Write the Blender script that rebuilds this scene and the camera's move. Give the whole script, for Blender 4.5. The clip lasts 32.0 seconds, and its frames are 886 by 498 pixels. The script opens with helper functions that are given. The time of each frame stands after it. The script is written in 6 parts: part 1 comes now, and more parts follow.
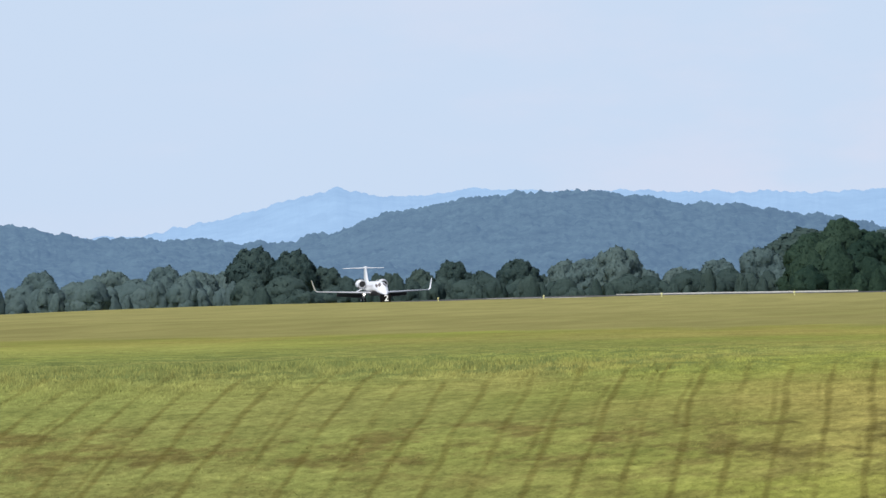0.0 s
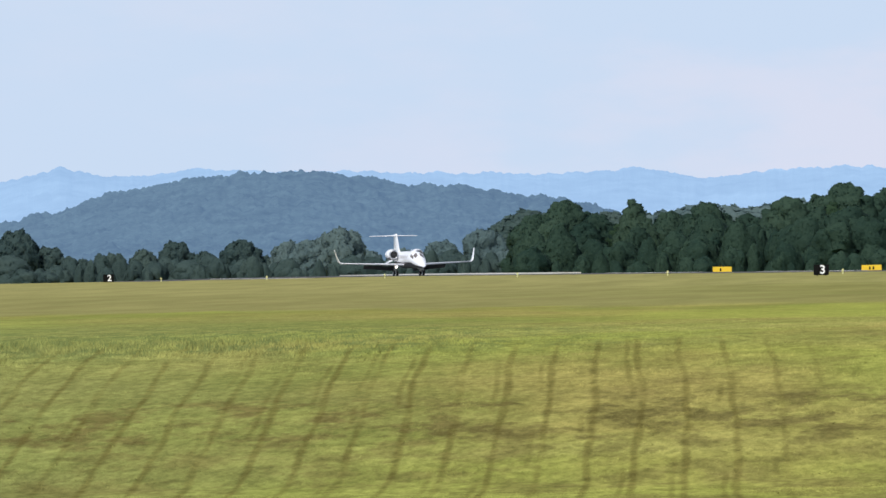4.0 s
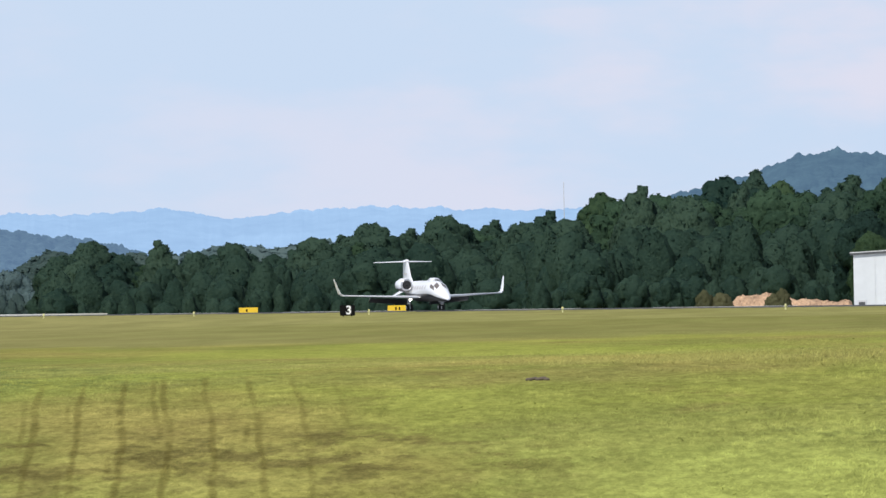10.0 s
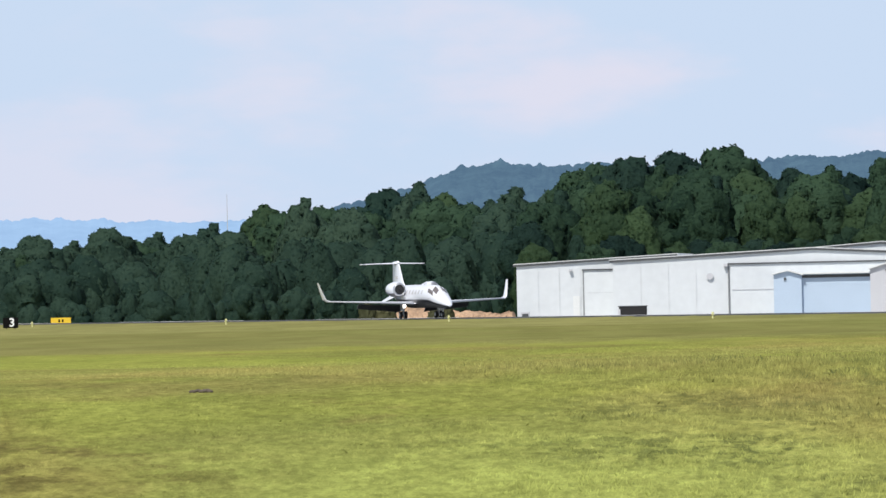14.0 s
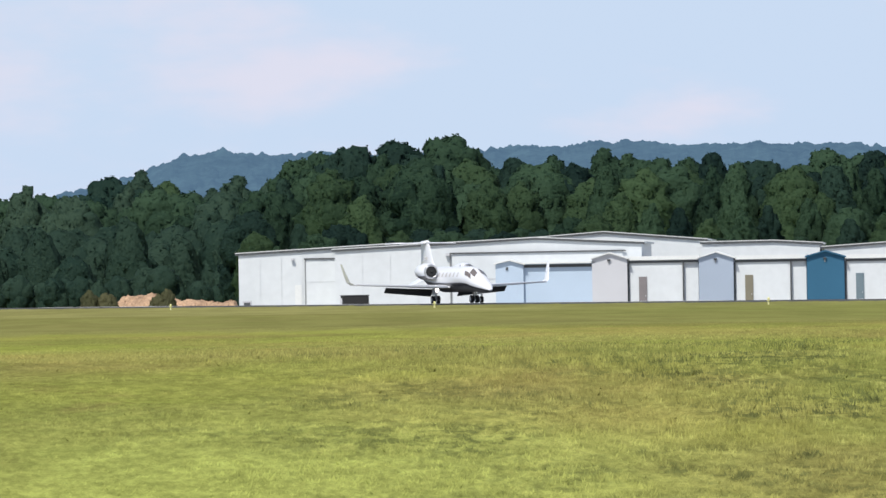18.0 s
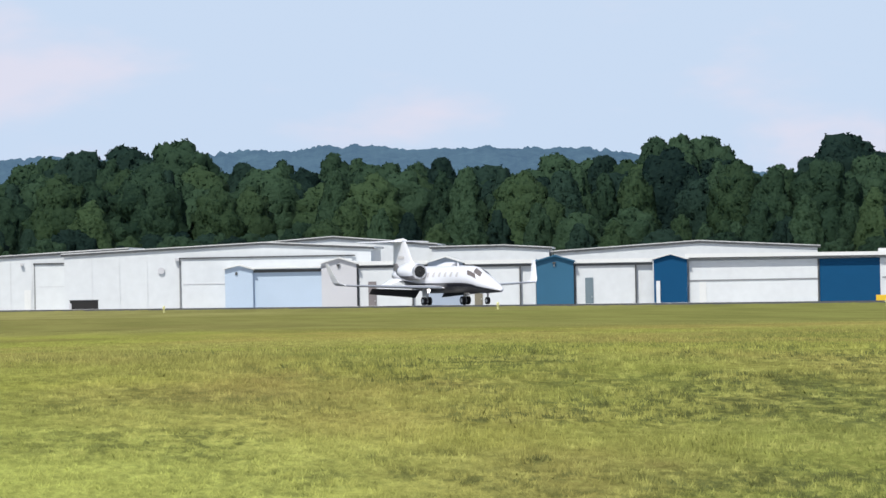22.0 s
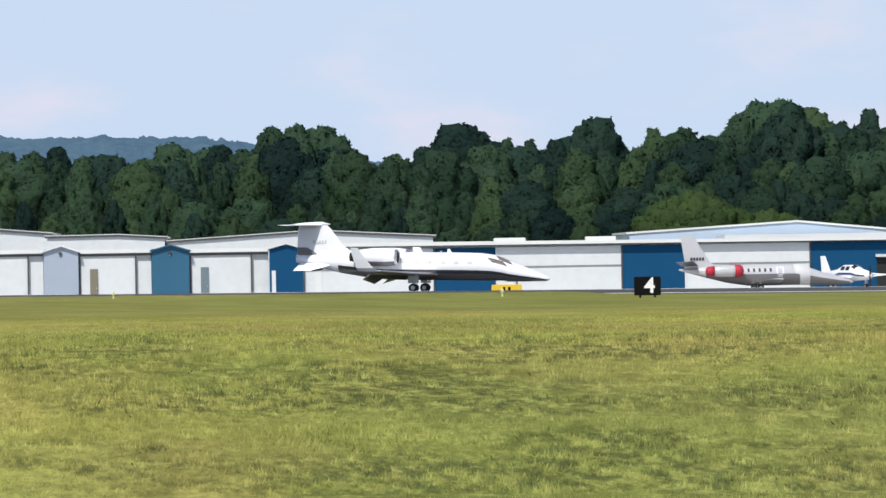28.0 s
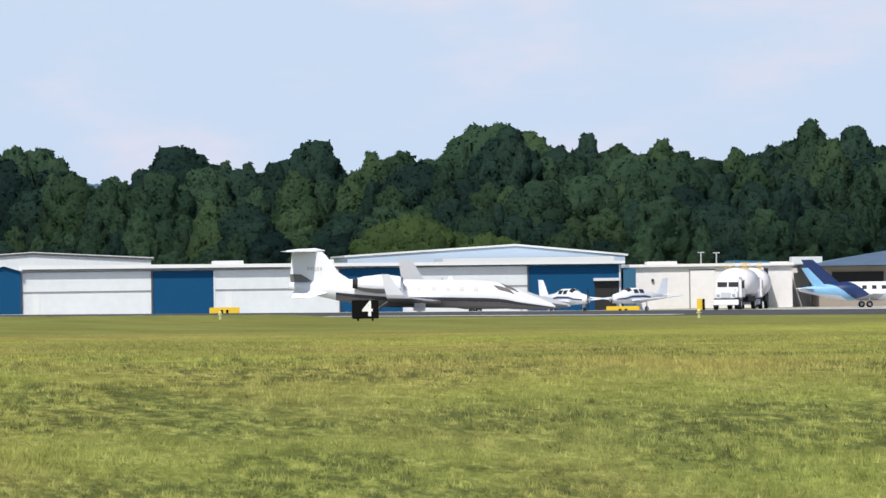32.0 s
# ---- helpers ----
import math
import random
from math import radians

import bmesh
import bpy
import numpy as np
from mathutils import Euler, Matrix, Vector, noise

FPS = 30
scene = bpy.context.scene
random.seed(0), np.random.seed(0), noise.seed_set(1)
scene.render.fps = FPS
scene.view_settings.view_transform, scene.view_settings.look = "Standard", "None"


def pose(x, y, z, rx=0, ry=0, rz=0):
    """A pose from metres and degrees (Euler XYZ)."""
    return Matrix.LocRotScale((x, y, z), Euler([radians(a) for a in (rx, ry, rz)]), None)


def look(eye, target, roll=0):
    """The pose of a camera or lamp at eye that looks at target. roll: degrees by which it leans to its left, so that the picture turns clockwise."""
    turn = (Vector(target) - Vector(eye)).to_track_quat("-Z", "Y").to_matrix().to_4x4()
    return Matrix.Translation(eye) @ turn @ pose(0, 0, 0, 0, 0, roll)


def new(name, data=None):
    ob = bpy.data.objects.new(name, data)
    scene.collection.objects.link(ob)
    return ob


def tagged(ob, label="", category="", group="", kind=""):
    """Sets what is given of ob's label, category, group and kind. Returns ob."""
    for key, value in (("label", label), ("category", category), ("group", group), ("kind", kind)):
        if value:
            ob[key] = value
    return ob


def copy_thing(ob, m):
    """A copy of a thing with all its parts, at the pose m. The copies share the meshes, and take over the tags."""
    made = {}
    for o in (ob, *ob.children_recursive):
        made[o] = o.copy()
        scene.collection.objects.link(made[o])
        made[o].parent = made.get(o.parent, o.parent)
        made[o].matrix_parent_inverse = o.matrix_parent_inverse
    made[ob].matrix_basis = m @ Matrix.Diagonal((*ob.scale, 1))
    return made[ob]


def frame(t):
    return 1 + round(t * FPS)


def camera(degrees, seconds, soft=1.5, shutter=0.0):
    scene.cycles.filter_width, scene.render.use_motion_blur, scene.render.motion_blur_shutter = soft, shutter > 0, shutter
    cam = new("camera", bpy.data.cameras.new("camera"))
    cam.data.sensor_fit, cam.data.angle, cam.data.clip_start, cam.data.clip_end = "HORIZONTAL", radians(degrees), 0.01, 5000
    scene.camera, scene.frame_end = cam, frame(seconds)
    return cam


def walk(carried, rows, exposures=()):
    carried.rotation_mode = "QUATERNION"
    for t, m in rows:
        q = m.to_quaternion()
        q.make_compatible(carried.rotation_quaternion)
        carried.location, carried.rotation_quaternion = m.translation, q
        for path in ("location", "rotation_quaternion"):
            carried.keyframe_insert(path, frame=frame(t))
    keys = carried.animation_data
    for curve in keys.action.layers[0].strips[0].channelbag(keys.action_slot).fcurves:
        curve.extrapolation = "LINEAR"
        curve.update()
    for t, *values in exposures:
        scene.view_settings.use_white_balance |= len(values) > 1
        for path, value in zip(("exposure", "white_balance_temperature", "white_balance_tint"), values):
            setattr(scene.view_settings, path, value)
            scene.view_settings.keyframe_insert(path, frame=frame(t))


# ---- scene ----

# World: the camera stands at the origin on a grass bank, x = 175..215 carries the runway, which runs along y.
EYE = 1.7
cam = camera(4.4896, 32.0, soft=1.5)
# t, turn, pitch, lean of a hand-held long lens that follows the jet
ROWS = [
    (0.0, -9.594, 0.173, 1.260),
    (0.5, -9.753, 0.212, 1.231),
    (1.0, -9.892, 0.188, 1.182),
    (1.5, -10.099, 0.188, 1.124),
    (2.0, -10.323, 0.248, 1.098),
    (2.5, -10.505, 0.259, 1.076),
    (3.0, -10.648, 0.155, 1.064),
    (3.5, -10.816, 0.042, 1.034),
    (5.5, -11.571, 0.126, 1.015),
    (6.0, -11.761, 0.178, 0.991),
    (6.5, -11.961, 0.233, 0.958),
    (7.0, -12.197, 0.251, 0.946),
    (7.5, -12.477, 0.231, 0.967),
    (8.0, -12.716, 0.203, 1.007),
    (8.5, -12.839, 0.206, 1.055),
    (9.0, -12.930, 0.220, 1.087),
    (9.5, -13.126, 0.224, 1.119),
    (10.0, -13.400, 0.210, 1.151),
    (10.5, -13.647, 0.214, 1.194),
    (11.0, -13.841, 0.268, 1.228),
    (11.5, -13.999, 0.337, 1.252),
    (12.0, -14.171, 0.354, 1.260),
    (12.5, -14.406, 0.307, 1.239),
    (13.0, -14.674, 0.260, 1.251),
    (13.5, -14.922, 0.233, 1.247),
    (14.0, -15.107, 0.236, 1.221),
    (14.5, -15.294, 0.240, 1.151),
    (15.0, -15.532, 0.240, 1.068),
    (15.5, -15.758, 0.245, 1.020),
    (17.5, -16.336, 0.176, 1.023),
    (18.0, -16.517, 0.153, 1.020),
    (18.5, -16.689, 0.149, 1.040),
    (19.0, -16.839, 0.128, 1.065),
    (19.5, -16.996, 0.097, 1.094),
    (20.0, -17.163, 0.054, 1.105),
    (20.5, -17.365, 0.037, 1.088),
    (21.0, -17.584, 0.068, 1.076),
    (21.5, -17.760, 0.113, 1.064),
    (22.0, -17.889, 0.153, 1.053),
    (22.5, -18.018, 0.165, 1.036),
    (23.0, -18.181, 0.155, 1.023),
    (23.5, -18.374, 0.145, 1.007),
    (24.0, -18.541, 0.159, 1.010),
    (24.5, -18.669, 0.177, 1.039),
    (26.5, -19.255, 0.124, 1.033),
    (27.0, -19.445, 0.090, 1.008),
    (27.5, -19.641, 0.060, 0.989),
    (28.0, -19.838, 0.066, 0.980),
    (28.5, -20.027, 0.092, 0.976),
    (29.0, -20.224, 0.123, 0.987),
    (29.5, -20.407, 0.153, 0.983),
    (30.0, -20.575, 0.180, 0.955),
    (30.5, -20.756, 0.192, 0.909),
    (31.0, -20.937, 0.202, 0.849),
    (31.5, -21.099, 0.206, 0.824),
    (32.0, -21.268, 0.161, 0.808),
]
walk(cam, [(t, pose(0, 0, EYE, 90 + pitch, lean, turn)) for t, turn, pitch, lean in ROWS])

# ---- light ----
SUN_ELEVATION, SUN_BEARING = 52.0, 222.0      # degrees; bearing clockwise from +y
world = bpy.data.worlds.new("sky")
scene.world = world
world.use_nodes = True
wt = world.node_tree
wt.nodes.clear()
w_out = wt.nodes.new("ShaderNodeOutputWorld")
w_bg = wt.nodes.new("ShaderNodeBackground")
w_sky = wt.nodes.new("ShaderNodeTexSky")
w_sky.sky_type = "NISHITA"
w_sky.sun_disc = False
w_sky.sun_elevation = radians(SUN_ELEVATION)
w_sky.sun_rotation = radians(SUN_BEARING)
w_sky.air_density, w_sky.dust_density, w_sky.ozone_density = 1.0, 1.2, 2.0
w_co = wt.nodes.new("ShaderNodeTexCoord")
w_map = wt.nodes.new("ShaderNodeMapping")
w_map.inputs["Scale"].default_value = (14, 14, 38)
w_noise = wt.nodes.new("ShaderNodeTexNoise")
w_noise.inputs["Scale"].default_value = 2.3
w_noise.inputs["Detail"].default_value = 5
w_noise.inputs["Roughness"].default_value = 0.55
w_ramp = wt.nodes.new("ShaderNodeMapRange")
w_ramp.interpolation_type = "SMOOTHSTEP"
w_ramp.inputs["From Min"].default_value = 0.47
w_ramp.inputs["From Max"].default_value = 0.70
w_ramp.inputs["To Max"].default_value = 0.85
w_mix = wt.nodes.new("ShaderNodeMix")
w_mix.data_type = "RGBA"
w_mix.inputs[7].default_value = (7.7, 7.5, 8.7, 1)
w_haze = wt.nodes.new("ShaderNodeMix")          # pale summer haze low over the horizon
w_haze.data_type = "RGBA"
w_haze.inputs[7].default_value = (5.9, 7.15, 9.0, 1)
w_sep = wt.nodes.new("ShaderNodeSeparateXYZ")
w_low = wt.nodes.new("ShaderNodeMapRange")
w_low.interpolation_type = "SMOOTHSTEP"
w_low.inputs["From Max"].default_value = 0.5
w_low.inputs["To Min"].default_value, w_low.inputs["To Max"].default_value = 1.0, 0.0
wt.links.new(w_co.outputs["Generated"], w_sep.inputs[0])
wt.links.new(w_sep.outputs["Z"], w_low.inputs["Value"])
wt.links.new(w_low.outputs["Result"], w_haze.inputs[0])
wt.links.new(w_sky.outputs["Color"], w_haze.inputs[6])
wt.links.new(w_co.outputs["Generated"], w_map.inputs["Vector"])
wt.links.new(w_map.outputs["Vector"], w_noise.inputs["Vector"])
wt.links.new(w_noise.outputs["Fac"], w_ramp.inputs["Value"])
w_east = wt.nodes.new("ShaderNodeMapRange")     # the cumulus stands in the east
w_east.interpolation_type = "SMOOTHSTEP"
w_east.inputs["From Min"].default_value, w_east.inputs["From Max"].default_value = 0.14, 0.30
w_east.inputs["To Min"].default_value, w_east.inputs["To Max"].default_value = 0.2, 1.0
w_cover = wt.nodes.new("ShaderNodeMath")
w_cover.operation = "MULTIPLY"
wt.links.new(w_sep.outputs["X"], w_east.inputs["Value"])
wt.links.new(w_ramp.outputs["Result"], w_cover.inputs[0])
wt.links.new(w_east.outputs["Result"], w_cover.inputs[1])
wt.links.new(w_cover.outputs[0], w_mix.inputs[0])
wt.links.new(w_haze.outputs[2], w_mix.inputs[6])
wt.links.new(w_mix.outputs[2], w_bg.inputs["Color"])
w_bg.inputs["Strength"].default_value = 0.1
wt.links.new(w_bg.outputs["Background"], w_out.inputs["Surface"])

sun_data = bpy.data.lights.new("sun", "SUN")
sun_data.energy, sun_data.angle, sun_data.color = 4.2, radians(0.6), (1.0, 0.95, 0.87)
sun = new("sun", sun_data)
sb, se = radians(SUN_BEARING), radians(SUN_ELEVATION)
sun.matrix_world = look((300 * math.sin(sb), 300 * math.cos(sb), 300 * math.tan(se)), (0, 0, 0))
scene.view_settings.exposure = 0.0


# ---- materials ----
def shader(name, color=(0.5, 0.5, 0.5), rough=0.6, metal=0.0, vary=0.12, scale=1.5, fine=12.0, bump=0.0, random_tint=0.0, glow=0.0, glow_color=None):
    """A surface with stains at a broad scale and grain at a fine one."""
    m = bpy.data.materials.new(name)
    m.use_nodes = True
    n, l = m.node_tree.nodes, m.node_tree.links
    b = n["Principled BSDF"]
    b.inputs["Roughness"].default_value, b.inputs["Metallic"].default_value = rough, metal
    co = n.new("ShaderNodeTexCoord")
    broad, grain = n.new("ShaderNodeTexNoise"), n.new("ShaderNodeTexNoise")
    broad.inputs["Scale"].default_value, grain.inputs["Scale"].default_value = scale, fine
    broad.inputs["Detail"].default_value = 4
    for k in (broad, grain):
        l.new(co.outputs["Object"], k.inputs["Vector"])
    add = n.new("ShaderNodeMath")
    add.operation = "ADD"
    l.new(broad.outputs["Fac"], add.inputs[0])
    l.new(grain.outputs["Fac"], add.inputs[1])
    span = n.new("ShaderNodeMapRange")
    span.inputs["From Min"].default_value, span.inputs["From Max"].default_value = 0.6, 1.4
    span.inputs["To Min"].default_value, span.inputs["To Max"].default_value = 1 - vary, 1 + vary
    l.new(add.outputs[0], span.inputs["Value"])
    value = span.outputs["Result"]
    if random_tint:
        info = n.new("ShaderNodeObjectInfo")
        r = n.new("ShaderNodeMapRange")
        r.inputs["To Min"].default_value, r.inputs["To Max"].default_value = 1 - random_tint, 1 + random_tint
        l.new(info.outputs["Random"], r.inputs["Value"])
        mul = n.new("ShaderNodeMath")
        mul.operation = "MULTIPLY"
        l.new(value, mul.inputs[0])
        l.new(r.outputs["Result"], mul.inputs[1])
        value = mul.outputs[0]
    tint = n.new("ShaderNodeVectorMath")
    tint.operation = "SCALE"
    tint.inputs[0].default_value = color
    l.new(value, tint.inputs["Scale"])
    l.new(tint.outputs[0], b.inputs["Base Color"])
    if bump:
        bp = n.new("ShaderNodeBump")
        bp.inputs["Strength"].default_value = bump
        l.new(grain.outputs["Fac"], bp.inputs["Height"])
        l.new(bp.outputs["Normal"], b.inputs["Normal"])
    if glow:
        b.inputs["Emission Color"].default_value = (*(glow_color or color), 1)
        b.inputs["Emission Strength"].default_value = glow
    return m


def grass_material(name, lift):
    """Summer hay grass: green and straw patches, mower tracks along one bearing on the near bank."""
    m = bpy.data.materials.new(name)
    m.use_nodes = True
    n, l = m.node_tree.nodes, m.node_tree.links
    b = n["Principled BSDF"]
    b.inputs["Roughness"].default_value = 0.85
    b.inputs["Specular IOR Level"].default_value = 0.0
    geo = n.new("ShaderNodeNewGeometry")

    def noise_at(scale, detail=3, rough=0.55, stretch=None):
        k = n.new("ShaderNodeTexNoise")
        k.inputs["Scale"].default_value, k.inputs["Detail"].default_value, k.inputs["Roughness"].default_value = scale, detail, rough
        if stretch:
            mp = n.new("ShaderNodeMapping")
            mp.vector_type = "TEXTURE"              # along and across the slope of the bank
            mp.inputs["Rotation"].default_value = (0, 0, radians(-15))
            mp.inputs["Scale"].default_value = [1 / k for k in stretch]
            l.new(geo.outputs["Position"], mp.inputs["Vector"])
            l.new(mp.outputs["Vector"], k.inputs["Vector"])
        else:
            l.new(geo.outputs["Position"], k.inputs["Vector"])
        return k.outputs["Fac"]

    def span(value, a, z, lo=0.0, hi=1.0):
        k = n.new("ShaderNodeMapRange")
        k.interpolation_type = "SMOOTHSTEP"
        for key, val in zip(("From Min", "From Max", "To Min", "To Max"), (a, z, lo, hi)):
            k.inputs[key].default_value = val
        l.new(value, k.inputs["Value"])
        return k.outputs["Result"]

    def math_of(op, x, y=None):
        k = n.new("ShaderNodeMath")
        k.operation = op
        for i, val in enumerate((x, y)):
            if val is None:
                continue
            if isinstance(val, (int, float)):
                k.inputs[i].default_value = val
            else:
                l.new(val, k.inputs[i])
        return k.outputs[0]

    def blend(fac, x, y):
        k = n.new("ShaderNodeMix")
        k.data_type = "RGBA"
        l.new(fac, k.inputs[0])
        for i, val in ((6, x), (7, y)):
            if isinstance(val, tuple):
                k.inputs[i].default_value = (*val, 1)
            else:
                l.new(val, k.inputs[i])
        return k.outputs[2]

    green, straw, lush, brown = (0.180, 0.198, 0.049), (0.252, 0.224, 0.068), (0.240, 0.266, 0.058), (0.168, 0.134, 0.050)
    patches = span(noise_at(0.10, 4, 0.6, (1, 0.25, 1)), 0.36, 0.62)
    fresh = span(noise_at(0.05, 3, 0.55, (1, 0.4, 1)), 0.44, 0.60)
    tone = blend(patches, green, straw)
    tone = blend(math_of("MULTIPLY", fresh, 0.85), tone, lush)
    bands = span(noise_at(1.0, 4, 0.6, (0.05, 0.03, 1)), 0.44, 0.62, 0, 0.34)
    tone = blend(bands, tone, (0.150, 0.140, 0.050))
    glade = span(noise_at(1.0, 4, 0.6, (0.035, 0.024, 1.7)), 0.50, 0.66, 0, 0.6)
    tone = blend(glade, tone, (0.285, 0.280, 0.082))
    bare = span(noise_at(1.0, 5, 0.65, (0.4, 0.15, 1)), 0.54, 0.72, 0, 0.5)
    tone = blend(bare, tone, brown)
    # mower tracks: lines of flattened dark clippings along one bearing
    sep = n.new("ShaderNodeSeparateXYZ")
    l.new(geo.outputs["Position"], sep.inputs[0])
    tb = radians(12.3)
    side = math_of("SUBTRACT", math_of("MULTIPLY", sep.outputs["X"], math.cos(tb)), math_of("MULTIPLY", sep.outputs["Y"], math.sin(tb)))
    ahead = math_of("ADD", math_of("MULTIPLY", sep.outputs["X"], math.sin(tb)), math_of("MULTIPLY", sep.outputs["Y"], math.cos(tb)))
    fall = math_of("MAXIMUM", math_of("SUBTRACT", 262.0, ahead), 0.0)
    ahead = math_of("SUBTRACT", ahead, math_of("MULTIPLY", fall, 0.97))      # down the slope of the bank
    # the flat beyond the bank was cut at another time: darker, drier grass with a ragged edge
    flat = span(math_of("ADD", ahead, math_of("MULTIPLY", math_of("SUBTRACT", noise_at(1.0, 4, 0.6, (0.25, 0.03, 1)), 0.5), 60.0)), 372, 392, 0, 0.8)
    tone = blend(flat, tone, (0.184, 0.182, 0.064))
    tone = blend(math_of("MULTIPLY", flat, span(side, 30, 60, 0, 0.7)), tone, (0.176, 0.196, 0.056))
    tone = blend(math_of("MULTIPLY", flat, span(side, -12, 14, 0.6, 0)), tone, (0.232, 0.212, 0.092))
    tone = blend(math_of("MULTIPLY", span(ahead, 555, 620, 0, 0.6), span(noise_at(1.0, 3, 0.6, (0.06, 0.012, 1)), 0.3, 0.55, 0.5, 1)), tone, (0.262, 0.248, 0.098))
    # fresh growth low on the bank
    young = math_of("MULTIPLY", math_of("MULTIPLY", span(side, 3, 9), span(side, 15, 24, 1, 0)), span(math_of("ADD", ahead, math_of("MULTIPLY", noise_at(0.15, 3), 40.0)), 180, 225, 0.9, 0))
    tone = blend(young, tone, (0.278, 0.312, 0.080))
    tone = blend(math_of("MULTIPLY", span(side, 20, 32, 0, 0.55), span(ahead, 170, 235, 1, 0)), tone, (0.140, 0.172, 0.052))
    # the rougher sward that the mower left to stand, in dark tufts
    rough_zone = math_of("MULTIPLY", span(math_of("ADD", side, math_of("MULTIPLY", math_of("SUBTRACT", noise_at(0.06, 2), 0.5), 30.0)), 10, 24, 0.12, 1), span(ahead, 270, 380, 1, 0.15))
    where = span(noise_at(1.0, 4, 0.6, (0.16, 0.07, 1)), 0.41, 0.56, 0.02, 1.0)
    tufts = span(noise_at(1.0, 5, 0.68, (2.4, 0.80, 1)), 0.43, 0.60)
    tone = blend(math_of("MULTIPLY", math_of("MULTIPLY", tufts, where), math_of("MULTIPLY", rough_zone, 0.92 if name == "grass_blades" else 0.76)), tone, (0.066, 0.078, 0.030))
    tips = span(noise_at(1.0, 5, 0.68, (2.4, 0.80, 1)), 0.34, 0.49, 0.62, 0)
    tone = blend(math_of("MULTIPLY", tips, rough_zone), tone, (0.300, 0.306, 0.092))
    tone = blend(math_of("MULTIPLY", span(side, -16, 0, 0.6, 0), span(ahead, 300, 390, 1, 0)), tone, (0.172, 0.204, 0.064))
    wobble = math_of("ADD", math_of("MULTIPLY", math_of("SUBTRACT", noise_at(0.011, 1), 0.5), 2.0), math_of("MULTIPLY", math_of("SUBTRACT", noise_at(1.0, 2, 0.5, (0.4, 0.022, 1)), 0.5), 0.45))
    cell = math_of("DIVIDE", math_of("ADD", side, wobble), 0.90)
    line = math_of("ABSOLUTE", math_of("SUBTRACT", math_of("FRACT", cell), 0.5))
    line = span(math_of("ADD", line, math_of("MULTIPLY", math_of("SUBTRACT", noise_at(1.0, 3, 0.6, (2.5, 0.3, 1)), 0.5), 0.16)), 0.02, 0.13, 1, 0)
    twin = math_of("ABSOLUTE", math_of("SUBTRACT", math_of("FRACT", math_of("ADD", cell, 0.24)), 0.5))
    twin = math_of("MULTIPLY", span(twin, 0.02, 0.10, 1, 0), span(noise_at(1.0, 2, 0.5, (0.8, 0.015, 1)), 0.52, 0.60, 0, 0.7))
    line = math_of("MAXIMUM", line, twin)
    zone = math_of("MULTIPLY", span(side, 0.0, 4.0, 1, 0), span(math_of("ADD", ahead, math_of("MULTIPLY", noise_at(1.0, 3, 0.6, (0.9, 0.1, 1)), 44.0)), 246, 278, 1, 0))
    worn = math_of("MULTIPLY", span(noise_at(1.0, 5, 0.7, (0.7, 0.26, 1)), 0.43, 0.62), math_of("MULTIPLY", span(side, 3, 9, 1, 0), math_of("MULTIPLY", span(ahead, 158, 168, 0.6, 1), span(ahead, 182, 192, 0.95, 0))))
    tone = blend(worn, tone, (0.128, 0.112, 0.038))
    ridge_band = math_of("MULTIPLY", span(noise_at(1.0, 5, 0.7, (1.3, 0.32, 1)), 0.42, 0.60), math_of("MULTIPLY", math_of("MULTIPLY", span(ahead, 214, 240), span(ahead, 290, 350, 1, 0)), span(side, -9, 4, 0.8, 0.15)))
    tone = blend(ridge_band, tone, (0.090, 0.118, 0.042))
    ragged = span(noise_at(1.0, 4, 0.65, (0.9, 0.05, 1)), 0.34, 0.56, 0.35, 1)
    tone = blend(math_of("MULTIPLY", math_of("MULTIPLY", line, zone), math_of("MULTIPLY", ragged, 0.55)), tone, (0.095, 0.080, 0.022))
    fleck = span(noise_at(1.0, 5, 0.7, (4.5, 1.3, 1)), 0.3, 0.7, 0.80 * lift, 1.30 * lift)
    fleck = math_of("MULTIPLY", fleck, span(noise_at(1.0, 4, 0.6, (0.9, 0.32, 1)), 0.3, 0.7, 0.86, 1.16))
    wide = span(noise_at(1.0, 4, 0.6, (0.30, 0.03, 1)), 0.3, 0.7, 0.86 * lift, 1.16 * lift)
    far = span(ahead, 290, 430, 0, 0.8)
    fleck = math_of("ADD", math_of("MULTIPLY", wide, far), math_of("MULTIPLY", fleck, math_of("SUBTRACT", 1.0, far)))
    if name == "grass_blades":
        fleck = math_of("MULTIPLY", fleck, span(geo.outputs["Random Per Island"], 0, 1, 0.90, 1.10))
    sc = n.new("ShaderNodeVectorMath")
    sc.operation = "SCALE"
    l.new(tone, sc.inputs[0])
    l.new(fleck, sc.inputs["Scale"])
    l.new(sc.outputs[0], b.inputs["Base Color"])
    bp = n.new("ShaderNodeBump")
    bp.inputs["Strength"].default_value, bp.inputs["Distance"].default_value = 0.6, 0.08
    l.new(noise_at(5.0, 5, 0.7), bp.inputs["Height"])
    if name == "field":
        l.new(bp.outputs["Normal"], b.inputs["Normal"])

    return m


